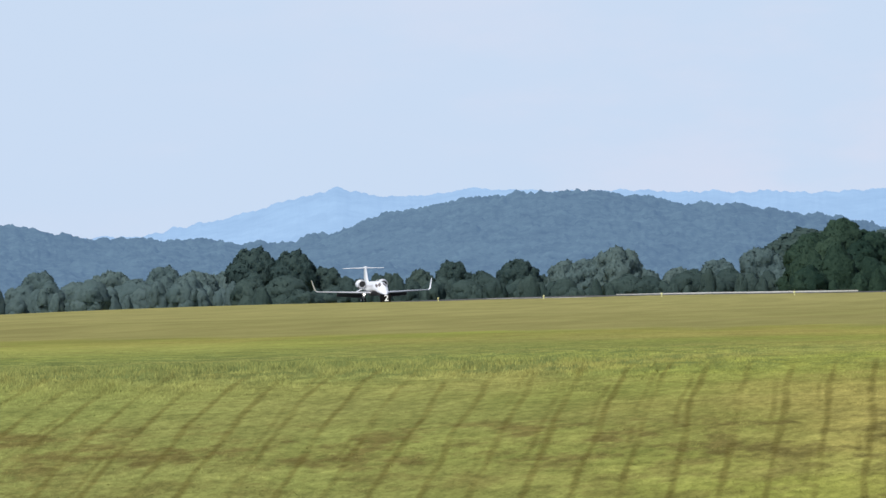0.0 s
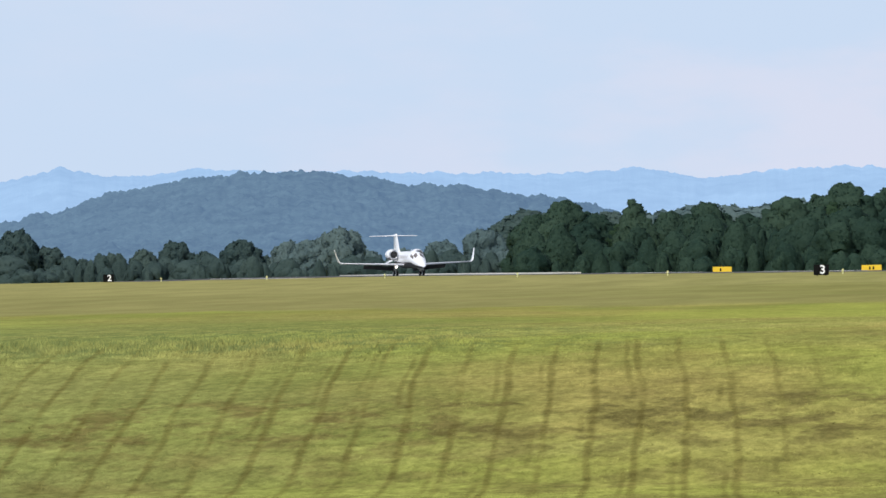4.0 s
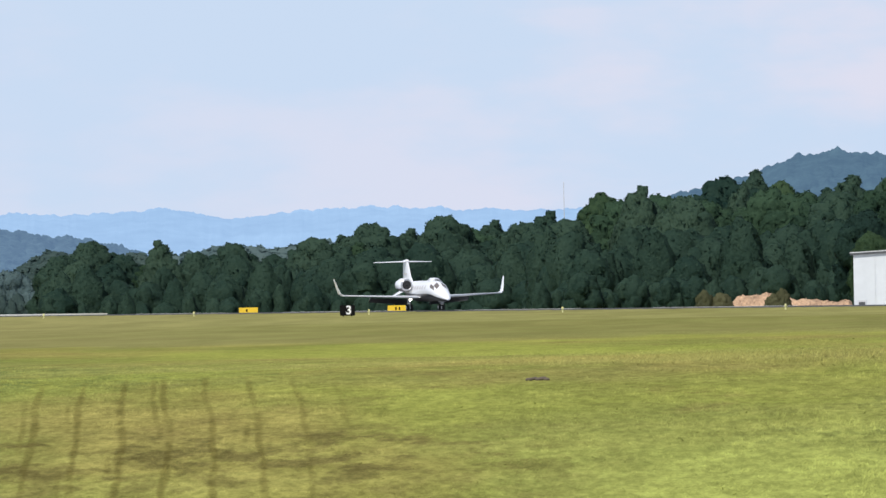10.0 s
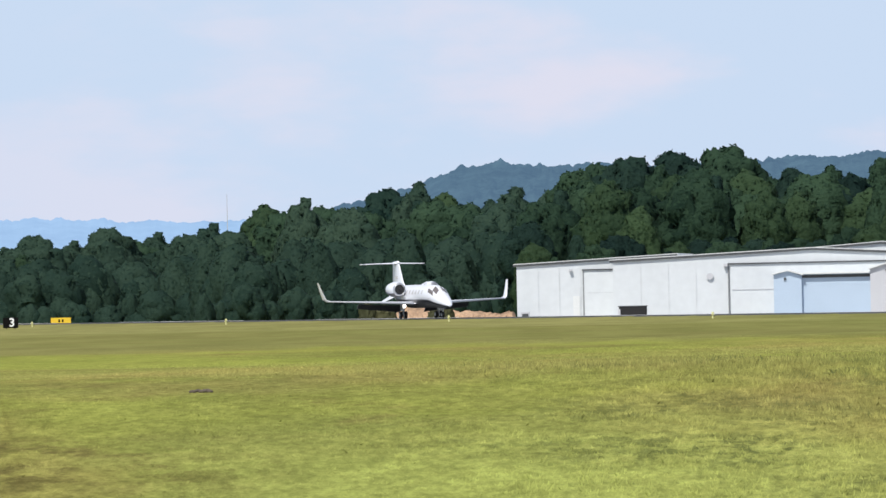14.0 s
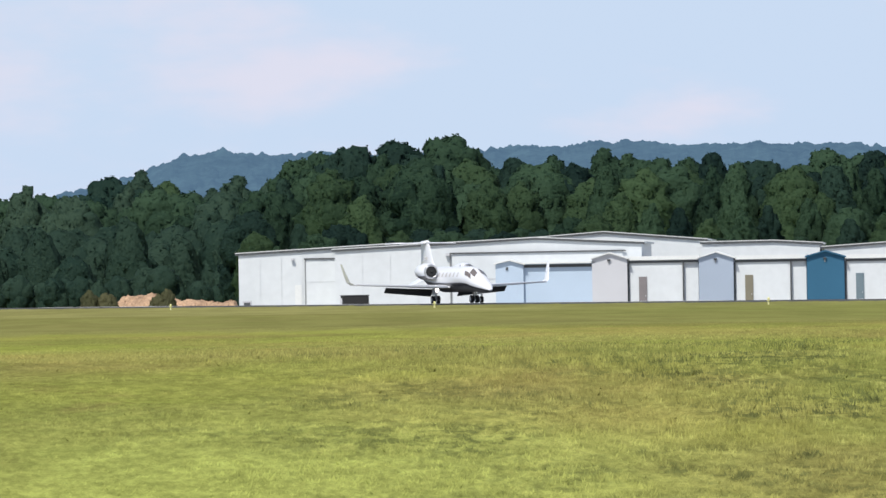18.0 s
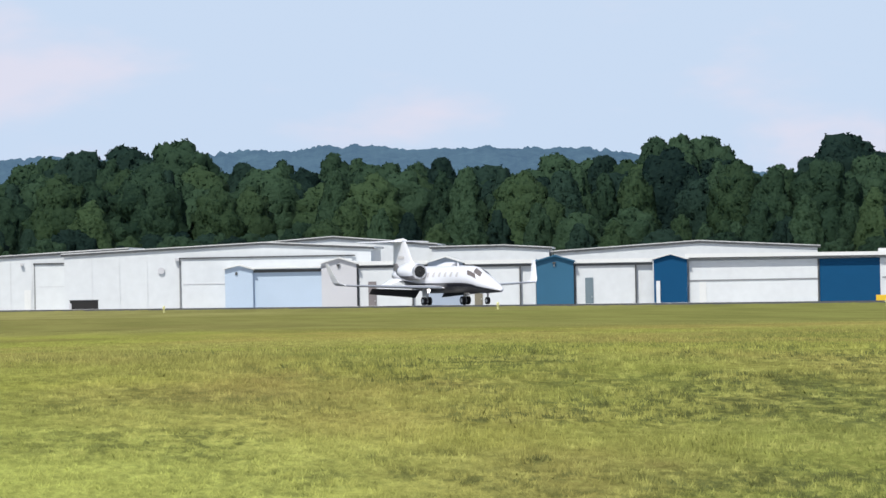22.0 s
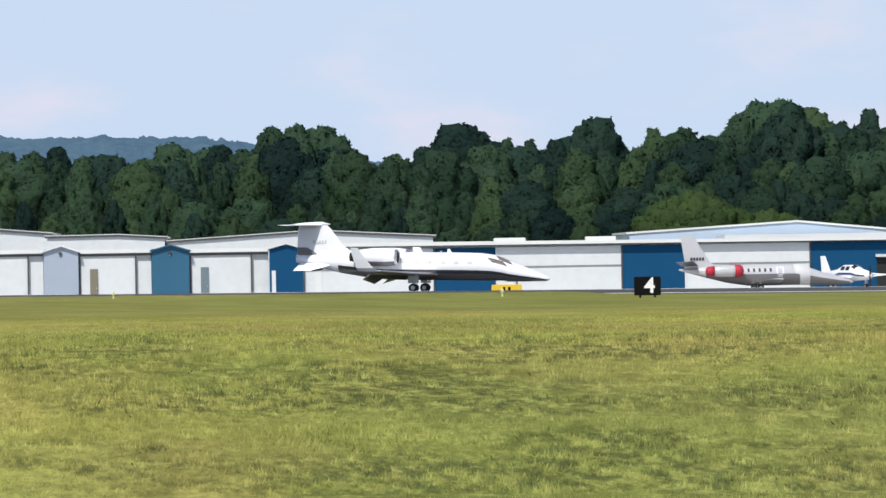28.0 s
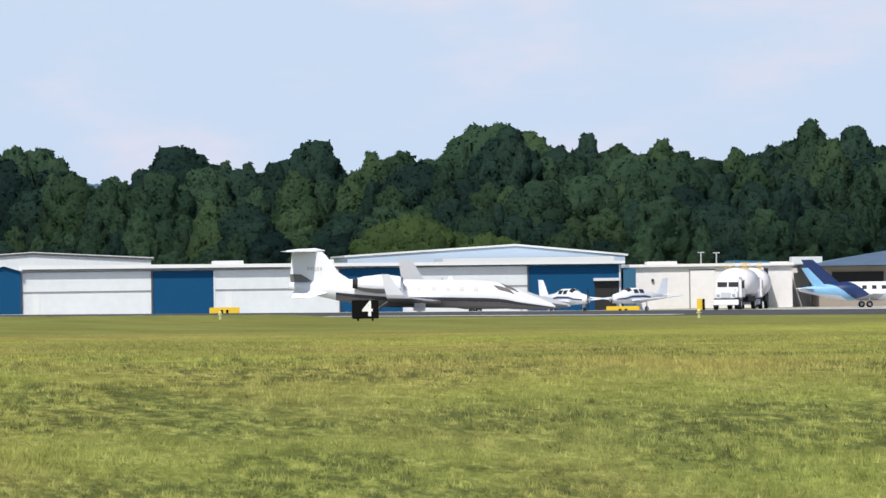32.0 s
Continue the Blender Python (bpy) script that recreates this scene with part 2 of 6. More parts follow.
def leaf_material(name, dark, light):
    """Foliage: clumps and single leaves differ, and so does tree from tree."""
    m = bpy.data.materials.new(name)
    m.use_nodes = True
    n, l = m.node_tree.nodes, m.node_tree.links
    b = n["Principled BSDF"]
    b.inputs["Roughness"].default_value = 0.75
    b.inputs["Specular IOR Level"].default_value = 0.12
    geo, info, co = n.new("ShaderNodeNewGeometry"), n.new("ShaderNodeObjectInfo"), n.new("ShaderNodeTexCoord")
    clump, leaf = n.new("ShaderNodeTexNoise"), n.new("ShaderNodeTexNoise")
    clump.inputs["Scale"].default_value, leaf.inputs["Scale"].default_value, leaf.inputs["Detail"].default_value = 0.35, 2.2, 5
    for k in (clump, leaf):
        l.new(co.outputs["Object"], k.inputs["Vector"])
    total = None
    for out, share in ((geo.outputs["Random Per Island"], 0.34), (info.outputs["Random"], 0.6), (clump.outputs["Fac"], 0.3), (leaf.outputs["Fac"], 0.45)):
        k = n.new("ShaderNodeMath")
        k.operation = "MULTIPLY_ADD"
        k.inputs[1].default_value = share
        l.new(out, k.inputs[0])
        if total is None:
            k.inputs[2].default_value = -0.3
        else:
            l.new(total, k.inputs[2])
        total = k.outputs[0]
    mix = n.new("ShaderNodeMix")
    mix.data_type = "RGBA"
    mix.inputs[6].default_value, mix.inputs[7].default_value = (*dark, 1), (*light, 1)
    l.new(total, mix.inputs[0])
    l.new(mix.outputs[2], b.inputs["Base Color"])
    grain, rough = n.new("ShaderNodeTexNoise"), n.new("ShaderNodeBump")
    grain.inputs["Scale"].default_value, grain.inputs["Detail"].default_value, grain.inputs["Roughness"].default_value = 1.5, 4, 0.65
    rough.inputs["Strength"].default_value, rough.inputs["Distance"].default_value = 1.0, 0.32
    l.new(co.outputs["Object"], grain.inputs["Vector"])
    l.new(grain.outputs["Fac"], rough.inputs["Height"])
    l.new(rough.outputs["Normal"], b.inputs["Normal"])
    # light that shines through the leaves
    thin, both = n.new("ShaderNodeBsdfTranslucent"), n.new("ShaderNodeMixShader")
    both.inputs[0].default_value = 0.45
    l.new(mix.outputs[2], thin.inputs["Color"])
    l.new(b.outputs[0], both.inputs[1])
    l.new(thin.outputs[0], both.inputs[2])
    l.new(both.outputs[0], n["Material Output"].inputs["Surface"])
    return m


def haze_glow_material(name, color, air, amount, scale):
    """Wooded ridges far off; a blue glow of the surface stands for summer haze."""
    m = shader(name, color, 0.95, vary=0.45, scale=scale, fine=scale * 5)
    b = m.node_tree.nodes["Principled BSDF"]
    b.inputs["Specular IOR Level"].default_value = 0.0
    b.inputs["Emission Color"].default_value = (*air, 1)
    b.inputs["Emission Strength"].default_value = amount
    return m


M_FIELD = grass_material("field", 1.02)
M_BLADES = grass_material("grass_blades", 0.98)
M_ASPHALT = shader("asphalt", (0.075, 0.078, 0.08), 0.9, vary=0.25, scale=0.2, fine=3.0)
M_ASPHALT.node_tree.nodes["Principled BSDF"].inputs["Specular IOR Level"].default_value = 0.05
M_CONCRETE = shader("concrete", (0.42, 0.41, 0.38), 0.85, vary=0.15, scale=0.3, fine=4.0)
M_CONCRETE_PALE = shader("pale_concrete", (0.52, 0.52, 0.49), 0.8, vary=0.1, scale=0.3, fine=4.0)
M_PAINT_WHITE = shader("runway_paint", (0.75, 0.75, 0.72), 0.7, vary=0.15)
M_WHITE = shader("white_jet_paint", (0.80, 0.82, 0.87), 0.22, vary=0.03, scale=0.8)
M_GREY = shader("grey_jet_paint", (0.036, 0.037, 0.048), 0.3, vary=0.08)
# grey for painted shade on undersides, also the rudder's own band
M_BELLY = shader("shade_and_band_grey", (0.15, 0.145, 0.15), 0.35, vary=0.08)
M_PALE_GREY = shader("pale_window_and_mark_grey", (0.60, 0.59, 0.60), 0.15, vary=0.08)
M_SILVER = shader("silver_jet_paint", (0.55, 0.56, 0.58), 0.3, metal=0.2, vary=0.06)
M_SILVER_PALE = shader("pale_cover_cloth", (0.58, 0.58, 0.60), 0.7, vary=0.08)
M_GLASS = shader("cockpit_glass", (0.035, 0.03, 0.03), 0.08, vary=0.1)
# glass colour raised to imitate the sky reflected in it
M_COCKPIT = shader("cockpit_glass_with_reflection", (0.17, 0.15, 0.145), 0.10, vary=0.1)
M_METAL = shader("bare_metal", (0.55, 0.55, 0.56), 0.3, metal=0.9, vary=0.1)
M_DARK = shader("dark_hollow", (0.012, 0.012, 0.013), 0.8, vary=0.2)
M_TYRE = shader("tyre_rubber", (0.02, 0.02, 0.02), 0.85, vary=0.2)
M_LAMP = shader("landing_lamp", (0.9, 0.85, 0.8), 0.2, glow=3.5, glow_color=(1.0, 0.93, 0.85))
M_WALL = shader("white_sheet_steel", (0.60, 0.635, 0.66), 0.5, vary=0.06, scale=0.25, fine=1.5, random_tint=0.03)
M_WALL_OLD = shader("weathered_white_steel", (0.57, 0.60, 0.625), 0.55, vary=0.10, scale=0.3, fine=1.5, random_tint=0.05)
M_WALL_BRIGHT = shader("bright_white_wall_paint", (0.80, 0.78, 0.79), 0.6, vary=0.06, scale=0.3, fine=2.0)
M_PALE_BLUE = shader("pale_blue_steel", (0.42, 0.52, 0.64), 0.5, vary=0.06, scale=0.3)
M_GREY_STEEL = shader("pale_grey_steel", (0.50, 0.51, 0.54), 0.5, vary=0.07, scale=0.3)
M_LIGHT_BLUE = shader("slate_blue_steel", (0.31, 0.37, 0.46), 0.6, vary=0.07, scale=0.3)
M_STEEL_BLUE = shader("steel_blue_sheet", (0.034, 0.115, 0.195), 0.7, vary=0.08, scale=0.3)
M_BLUE = shader("deep_blue_sheet", (0.003, 0.060, 0.150), 0.7, vary=0.08, scale=0.3)
for k in (M_STEEL_BLUE, M_BLUE):
    k.node_tree.nodes["Principled BSDF"].inputs["Specular IOR Level"].default_value = 0.15
M_ROOF = shader("white_roof_sheet", (0.66, 0.68, 0.68), 0.45, vary=0.08, scale=0.3)
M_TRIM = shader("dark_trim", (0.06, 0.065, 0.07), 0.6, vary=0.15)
M_DOOR = shader("tan_door", (0.18, 0.165, 0.12), 0.6, vary=0.08)
M_SEAM = shader("grey_seam_line", (0.20, 0.21, 0.22), 0.6, vary=0.15)
M_DOOR_MAUVE = shader("mauve_brown_door", (0.18, 0.165, 0.17), 0.6, vary=0.12)
M_DOOR_BLUE = shader("blue_grey_door", (0.13, 0.18, 0.21), 0.6, vary=0.12)
M_ROOF_BLUE = shader("blue_roof_shingle", (0.08, 0.13, 0.20), 0.6, vary=0.2, scale=0.5)
M_TAN = shader("tan_block_wall", (0.30, 0.26, 0.21), 0.8, vary=0.15, scale=0.5)
M_SIGN_BLACK = shader("black_sign_face", (0.006, 0.006, 0.006), 0.8, vary=0.2)
M_SIGN_BLACK.node_tree.nodes["Principled BSDF"].inputs["Specular IOR Level"].default_value = 0.1
M_SIGN_WHITE = shader("white_sign_legend", (0.85, 0.85, 0.85), 0.6, vary=0.03)
M_YELLOW = shader("yellow_sign_face", (0.78, 0.52, 0.03), 0.5, vary=0.06)
M_PALE_YELLOW = shader("sun_bleached_yellow", (0.72, 0.70, 0.34), 0.6, vary=0.06)
M_RED = shader("red_cover_cloth", (0.42, 0.02, 0.045), 0.7, vary=0.12, scale=4)
M_NAVY = shader("navy_tail_paint", (0.012, 0.03, 0.11), 0.3, vary=0.1)
M_SKYBLUE = shader("sky_blue_tail_paint", (0.22, 0.45, 0.68), 0.3, vary=0.06)
M_CLAY = shader("red_clay", (0.40, 0.268, 0.172), 0.95, vary=0.5, scale=0.6, fine=4)
M_BARK = shader("bark", (0.10, 0.08, 0.06), 0.9, vary=0.25, scale=3)
M_LEAF = leaf_material("summer_leaves", (0.006, 0.024, 0.019), (0.058, 0.112, 0.063))
M_LEAF_DARK = leaf_material("dark_leaves", (0.003, 0.016, 0.018), (0.036, 0.076, 0.055))
# distance haze is put into the leaf colour of these two
M_LEAF_HAZE = leaf_material("haze_tinted_leaves", (0.088, 0.146, 0.160), (0.146, 0.212, 0.210))
M_LEAF_HAZE_DEEP = leaf_material("haze_tinted_dark_leaves", (0.034, 0.066, 0.070), (0.098, 0.148, 0.132))
# middle belt: a little of the same haze in the leaf colour
M_LEAF_FAR = leaf_material("blue_green_leaves", (0.006, 0.028, 0.025), (0.066, 0.116, 0.077))
M_LEAF_MID = leaf_material("olive_green_leaves", (0.012, 0.036, 0.024), (0.070, 0.124, 0.058))
M_LEAF_DRY = leaf_material("dry_shrub_leaves", (0.085, 0.100, 0.052), (0.175, 0.175, 0.092))
M_LEAF_LIGHT = leaf_material("light_leaves", (0.030, 0.064, 0.024), (0.082, 0.132, 0.044))
M_HILL = haze_glow_material("near_woods_haze_glow", (0.050, 0.076, 0.078), (0.070, 0.128, 0.240), 1.0, 0.05)
M_HILL_EAST = haze_glow_material("east_woods_haze_glow", (0.036, 0.060, 0.058), (0.054, 0.104, 0.195), 1.0, 0.05)
M_HILL_FAR = haze_glow_material("far_woods_haze_glow", (0.06, 0.08, 0.09), (0.29, 0.46, 0.73), 1.0, 0.02)


# ---- building helpers ----
def part(name, bm, material, parent=None, label="", smooth=False):
    """One mesh object out of a bmesh."""
    me = bpy.data.meshes.new(name)
    bm.normal_update()
    bm.to_mesh(me)
    bm.free()
    me.materials.append(material)
    if smooth:
        for p in me.polygons:
            p.use_smooth = True
    ob = new(name, me)
    if parent is not None:
        ob.parent = parent
    if label:
        ob["label"] = label
    return ob


def slab(bm, x0, x1, y0, y1, z0, z1, m=None):
    """An axis-aligned block, added to bm."""
    vs = [bm.verts.new((x, y, z)) for z in (z0, z1) for x, y in ((x0, y0), (x1, y0), (x1, y1), (x0, y1))]
    for f in ((3, 2, 1, 0), (4, 5, 6, 7), (0, 1, 5, 4), (1, 2, 6, 5), (2, 3, 7, 6), (3, 0, 4, 7)):
        bm.faces.new([vs[i] for i in f])
    if m is not None:
        bmesh.ops.transform(bm, matrix=m, verts=vs)
    return vs


def block(x0, x1, y0, y1, z0, z1, bevel=0.0):
    bm = bmesh.new()
    slab(bm, x0, x1, y0, y1, z0, z1)
    if bevel:
        bmesh.ops.bevel(bm, geom=list(bm.edges), offset=bevel, segments=2, affect="EDGES")
    return bm


def prism(outline, y0, y1):
    """An outline in x, z drawn out along y."""
    bm = bmesh.new()
    a = [bm.verts.new((x, y0, z)) for x, z in outline]
    b = [bm.verts.new((x, y1, z)) for x, z in outline]
    bm.faces.new(a)
    bm.faces.new(list(reversed(b)))
    k = len(outline)
    for i in range(k):
        bm.faces.new((a[(i + 1) % k], a[i], b[i], b[(i + 1) % k]))
    bmesh.ops.recalc_face_normals(bm, faces=bm.faces)
    return bm


def loft(rings, n=20, power=1.0, close=True):
    """Elliptic rings (y, x, z, half width, half height) along y joined to a skin."""
    bm = bmesh.new()
    rows = []
    for y, cx, cz, hw, hh in rings:
        row = []
        for i in range(n):
            a = 2 * math.pi * i / n
            row.append(bm.verts.new((cx + hw * math.cos(a), y, cz + hh * math.sin(a))))
        rows.append(row)
    for p, q in zip(rows, rows[1:]):
        for i in range(n):
            bm.faces.new((p[i], p[(i + 1) % n], q[(i + 1) % n], q[i]))
    if close:
        bm.faces.new(rows[0])
        bm.faces.new(list(reversed(rows[-1])))
    bmesh.ops.recalc_face_normals(bm, faces=bm.faces)
    return bm


def band(rings, a0, a1, out, n=6, mirror=False):
    """A thin strip of the skin of a loft between two angles, laid out metres above it."""
    bm = bmesh.new()
    for sgn in ((1, -1) if mirror else (1,)):
        rows = []
        for y, cx, cz, hw, hh in rings:
            rows.append([bm.verts.new((sgn * (cx + (hw + out) * math.cos(a0 + (a1 - a0) * i / n)), y, cz + (hh + out) * math.sin(a0 + (a1 - a0) * i / n))) for i in range(n + 1)])
        for p, q in zip(rows, rows[1:]):
            for i in range(n):
                bm.faces.new((p[i], p[i + 1], q[i + 1], q[i]))
    return bm


FOIL = ((0.0, 0.0), (0.03, 0.35), (0.15, 0.8), (0.35, 1.0), (0.65, 0.65), (1.0, 0.04), (1.0, -0.04), (0.6, -0.4), (0.2, -0.5), (0.03, -0.25))


def aerofoil(sections):
    """Sections (leading edge point, chord, thickness, up vector); the chord runs towards -y."""
    bm = bmesh.new()
    rows = []
    for lead, chord, thick, up in sections:
        lead, up = Vector(lead), Vector(up).normalized()
        rows.append([bm.verts.new(lead + Vector((0, -chord * c, 0)) + up * (thick * h * 0.5)) for c, h in FOIL])
    k = len(FOIL)
    for p, q in zip(rows, rows[1:]):
        for i in range(k):
            bm.faces.new((p[i], p[(i + 1) % k], q[(i + 1) % k], q[i]))
    bm.faces.new(rows[0])
    bm.faces.new(list(reversed(rows[-1])))
    bmesh.ops.recalc_face_normals(bm, faces=bm.faces)
    return bm


def drum(p, q, r0, r1=None, n=14, bm=None):
    """A tapered rod from p to q."""
    bm = bm or bmesh.new()
    p, q = Vector(p), Vector(q)
    m = Matrix.Translation((p + q) / 2) @ (q - p).to_track_quat("Z", "Y").to_matrix().to_4x4()
    bmesh.ops.create_cone(bm, cap_ends=True, segments=n, radius1=r0, radius2=r0 if r1 is None else r1, depth=(q - p).length, matrix=m)
    return bm


def ball(c, r, sub=2, squash=(1, 1, 1), bm=None):
    bm = bm or bmesh.new()
    bmesh.ops.create_icosphere(bm, subdivisions=sub, radius=r, matrix=Matrix.Translation(c) @ Matrix.Diagonal((*squash, 1)))
    return bm


def thing(name, label, category, group="", m=None):
    ob = new(name)
    ob.empty_display_size = 0.2
    if m is not None:
        ob.matrix_world = m
    return tagged(ob, label, category, group)


def smooth(a, z, v):
    k = min(1.0, max(0.0, (v - a) / (z - a)))
    return k * k * (3 - 2 * k)


# ---- ground ----
def lie(x, y):
    """The height of the ground."""
    r = math.hypot(x, y)
    k = min(1.0, max(0.0, (r - 203) / 57))          # a hollow, then the bank that rises to the flat
    z = -2.55 * smooth(4, 150, r) + 2.42 * (1 - (1 - k) ** 2) + 0.13 * smooth(260, 420, r)
    wave = noise.noise((x * 0.02, y * 0.012, 3.1)) * 0.22 + noise.noise((x * 0.07, y * 0.035, 8.7)) * 0.05
    z += wave * smooth(20, 80, r) * (1 - smooth(150, 178, x) * (1 - smooth(232, 300, x)))
    z -= 1.15 * smooth(216, 250, x)
    z -= 0.2 * smooth(177, 187, x) * (1 - smooth(216, 240, x))
    z -= 0.0011 * max(0.0, r - 1100)
    z -= min(4.0, 0.00003 * max(0.0, y - 1130) ** 2)
    over = y - 1144 - 3.65 * (x - 193)
    z -= min(3.0, 0.006 * max(0.0, over)) * smooth(0, 80, 188 - x)
    return z


def build_ground():
    bearings = [math.radians(a) for a in (*range(-180, -5, 7), *[i * 0.2 - 2 for i in range(160)], *range(32, 180, 7))]
    rings = [0.0] + [6 * 1.095 ** i for i in range(75)]
    rings = sorted([r for r in rings if r < 190 or 1180 < r < 4700] + [192 + 3.0 * i for i in range(36)] + [303 + 11.0 * i for i in range(7)] + [380 + 6.0 * i for i in range(134)] + [4800.0])
    bm = bmesh.new()
    rows = []
    for r in rings[1:]:
        rows.append([bm.verts.new((r * math.sin(b), r * math.cos(b), lie(r * math.sin(b), r * math.cos(b)))) for b in bearings])
    mid = bm.verts.new((0, 0, 0))
    k = len(bearings)
    for i in range(k):
        bm.faces.new((mid, rows[0][(i + 1) % k], rows[0][i]))
    for p, q in zip(rows, rows[1:]):
        for i in range(k):
            bm.faces.new((p[i], p[(i + 1) % k], q[(i + 1) % k], q[i]))
    bmesh.ops.recalc_face_normals(bm, faces=bm.faces)
    g = part("ground", bm, M_FIELD, smooth=True)
    tagged(g, "mown summer grass field with green and straw patches", "grass", kind="structure")


def build_apron():
    """Unseen ramp between the runway and the hangars, added for its grey bounce light."""
    bm = bmesh.new()
    rows = []
    for i in range(53):
        b = radians(9.596 + 7.4 + i * 0.15)
        r0 = 223 / math.sin(b)
        rows.append([bm.verts.new((r * math.sin(b), r * math.cos(b), lie(r * math.sin(b), r * math.cos(b)) + 0.05)) for r in [r0 + (868 - r0) * k / 40 for k in range(41)]])
    for p, q in zip(rows, rows[1:]):
        for k in range(40):
            bm.faces.new((p[k], p[k + 1], q[k + 1], q[k]))
    bmesh.ops.recalc_face_normals(bm, faces=bm.faces)
    tagged(part("taxi_ramp", bm, M_CONCRETE), "unseen grey ramp between runway and apron, for bounce light", "pavement", kind="structure")


def verge_top(y):
    """The crest of the grass along the runway's near edge."""
    h = (0.16 * smooth(502, 512, y) + 0.02) * (0.9 + 0.3 * noise.noise((y * 0.7, 0.0, 2.0))) * (1 - smooth(1000, 1090, y))
    return lie(203, y) + 0.2 + h, h


def build_verge():
    """Grass grown up along the runway's near edge."""
    bm = bmesh.new()
    rows = []
    for i in range(700):
        y = 300 + i * 1.15
        top, h = verge_top(y)
        edge = 191.3 + 0.25 * noise.noise((y * 0.35, 5.0, 0.0))
        rows.append([bm.verts.new((x, y, z)) for x, z in ((166.0, lie(166.0, y) - 0.04), (176.0, 0.8 * lie(176.0, y) + 0.2 * top), (185.0, 0.4 * lie(185.0, y) + 0.6 * top), (edge - 0.4, top), (edge + 0.1, top - 0.4 * h), (edge + 0.3, top - h - 0.1))])
    for p, q in zip(rows, rows[1:]):
        for k in range(5):
            bm.faces.new((p[k], p[k + 1], q[k + 1], q[k]))
    bmesh.ops.recalc_face_normals(bm, faces=bm.faces)
    tagged(part("grass_verge", bm, M_FIELD, smooth=True), "grass verge grown along the runway edge", "grass", kind="structure")


RUNWAY_X0, RUNWAY_X1 = 191.5, 214.5


def build_runway():
    bm = bmesh.new()
    across = ((RUNWAY_X0 - 0.3, -0.25), (RUNWAY_X0, 0.04), (203.0, 0.17), (RUNWAY_X1, 0.04), (RUNWAY_X1 + 0.3, -0.25))
    rows = [[bm.verts.new((x, y, z + 0.2 + lie(203, y))) for x, z in across] for y in range(150, 1321, 15)]
    for p, q in zip(rows, rows[1:]):
        for i in range(len(across) - 1):
            bm.faces.new((p[i], p[i + 1], q[i + 1], q[i]))
    bmesh.ops.recalc_face_normals(bm, faces=bm.faces)
    r = part("runway", bm, M_ASPHALT)
    tagged(r, "dark asphalt runway across the grass field", "runway", kind="structure")
    bm = bmesh.new()
    for i in range(15):
        slab(bm, 202.6, 203.4, 200 + i * 61, 236.6 + i * 61, 0.168, 0.178)
    part("centre_line", bm, M_PAINT_WHITE, r)
    bm = bmesh.new()
    for x, y0, w in ((192.0, 466, 0.9), (213.2, 160, 0.5)):
        slab(bm, x, x + w, y0, 1110, 0.05, 0.066)
    part("edge_line", bm, M_PAINT_WHITE, r)
    # pale concrete pad on the far side of the runway
    bm = bmesh.new()
    slab(bm, 215.5, 224, 1082, 1166, -0.4, 0.14)
    tagged(part("taxiway_pad", bm, M_CONCRETE_PALE), "pale concrete pad beside the runway", "pavement", kind="structure")
    bm = bmesh.new()
    slab(bm, 214.9, 236, 588, 614, -0.4, 0.0, Matrix.Translation((214.9, 600, 0)) @ Matrix.Rotation(radians(-20), 4, "Z") @ Matrix.Rotation(radians(2.2), 4, "Y") @ Matrix.Translation((-214.9, -600, 0)))
    tagged(part("taxiway", bm, M_ASPHALT), "asphalt taxiway that leaves the runway", "pavement", kind="structure")


# The apron frame: x along the hangar fronts, y away from the camera, origin 1000 m off
APRON_TURN = -(9.596 + math.degrees(3300 / 20000))
APRON = pose(0, 0, 0, 0, 0, APRON_TURN) @ pose(0, 1000, 0)
APRON_Z = -1.12


def apron_pose(x, y=0.0, z=None, turn=0.0):
    return APRON @ pose(x, y, APRON_Z if z is None else z, 0, 0, turn)


def spot(u, r):
    """Plan place at a bearing (in 1/20000 rad from the first bearing) and a range."""
    b = radians(9.596) + u / 20000
    return r * math.sin(b), r * math.cos(b)


build_ground()
build_runway()
build_verge()
build_apron()


# ---- ridges on the horizon ----
def ridge(name, label, profile, r0, r1, material, rough_m, seed, u_step=3.2, rows=26, foot=-70):
    """A wooded ridge: a crest line over bearings, with the bumps of tree crowns on it."""
    us = [p[0] for p in profile]
    vs = [p[1] for p in profile]
    n = int((us[-1] - us[0]) / u_step)
    bm = bmesh.new()
    grid = []
    for j in range(rows + 1):
        k = j / rows
        r = r0 + (r1 - r0) * k
        row = []
        for i in range(n + 1):
            u = us[0] + (us[-1] - us[0]) * i / n
            top = float(np.interp(u, us, vs))
            v = foot + (top - foot) * (k ** 0.8)
            x, y = spot(u, r)
            z = EYE + v * r / 20000
            c = 1.7 * abs(noise.noise((x * 0.10 + seed, y * 0.03, 0))) + 1.0 * abs(noise.noise((x * 0.27, y * 0.07, seed))) + 0.7 * abs(noise.noise((x * 0.62, y * 0.15, seed + 2))) - 0.7
            z += (rough_m * c + 4.0 * noise.noise((x * 0.012, y * 0.004, seed + 5)) * (1 - k)) * min(1, k * 4)
            row.append(bm.verts.new((x, y, z)))
        grid.append(row)
    for p, q in zip(grid, grid[1:]):
        for i in range(n):
            bm.faces.new((p[i], p[i + 1], q[i + 1], q[i]))
    ob = part(name, bm, material, smooth=True)
    tagged(ob, label, "hill", kind="structure")


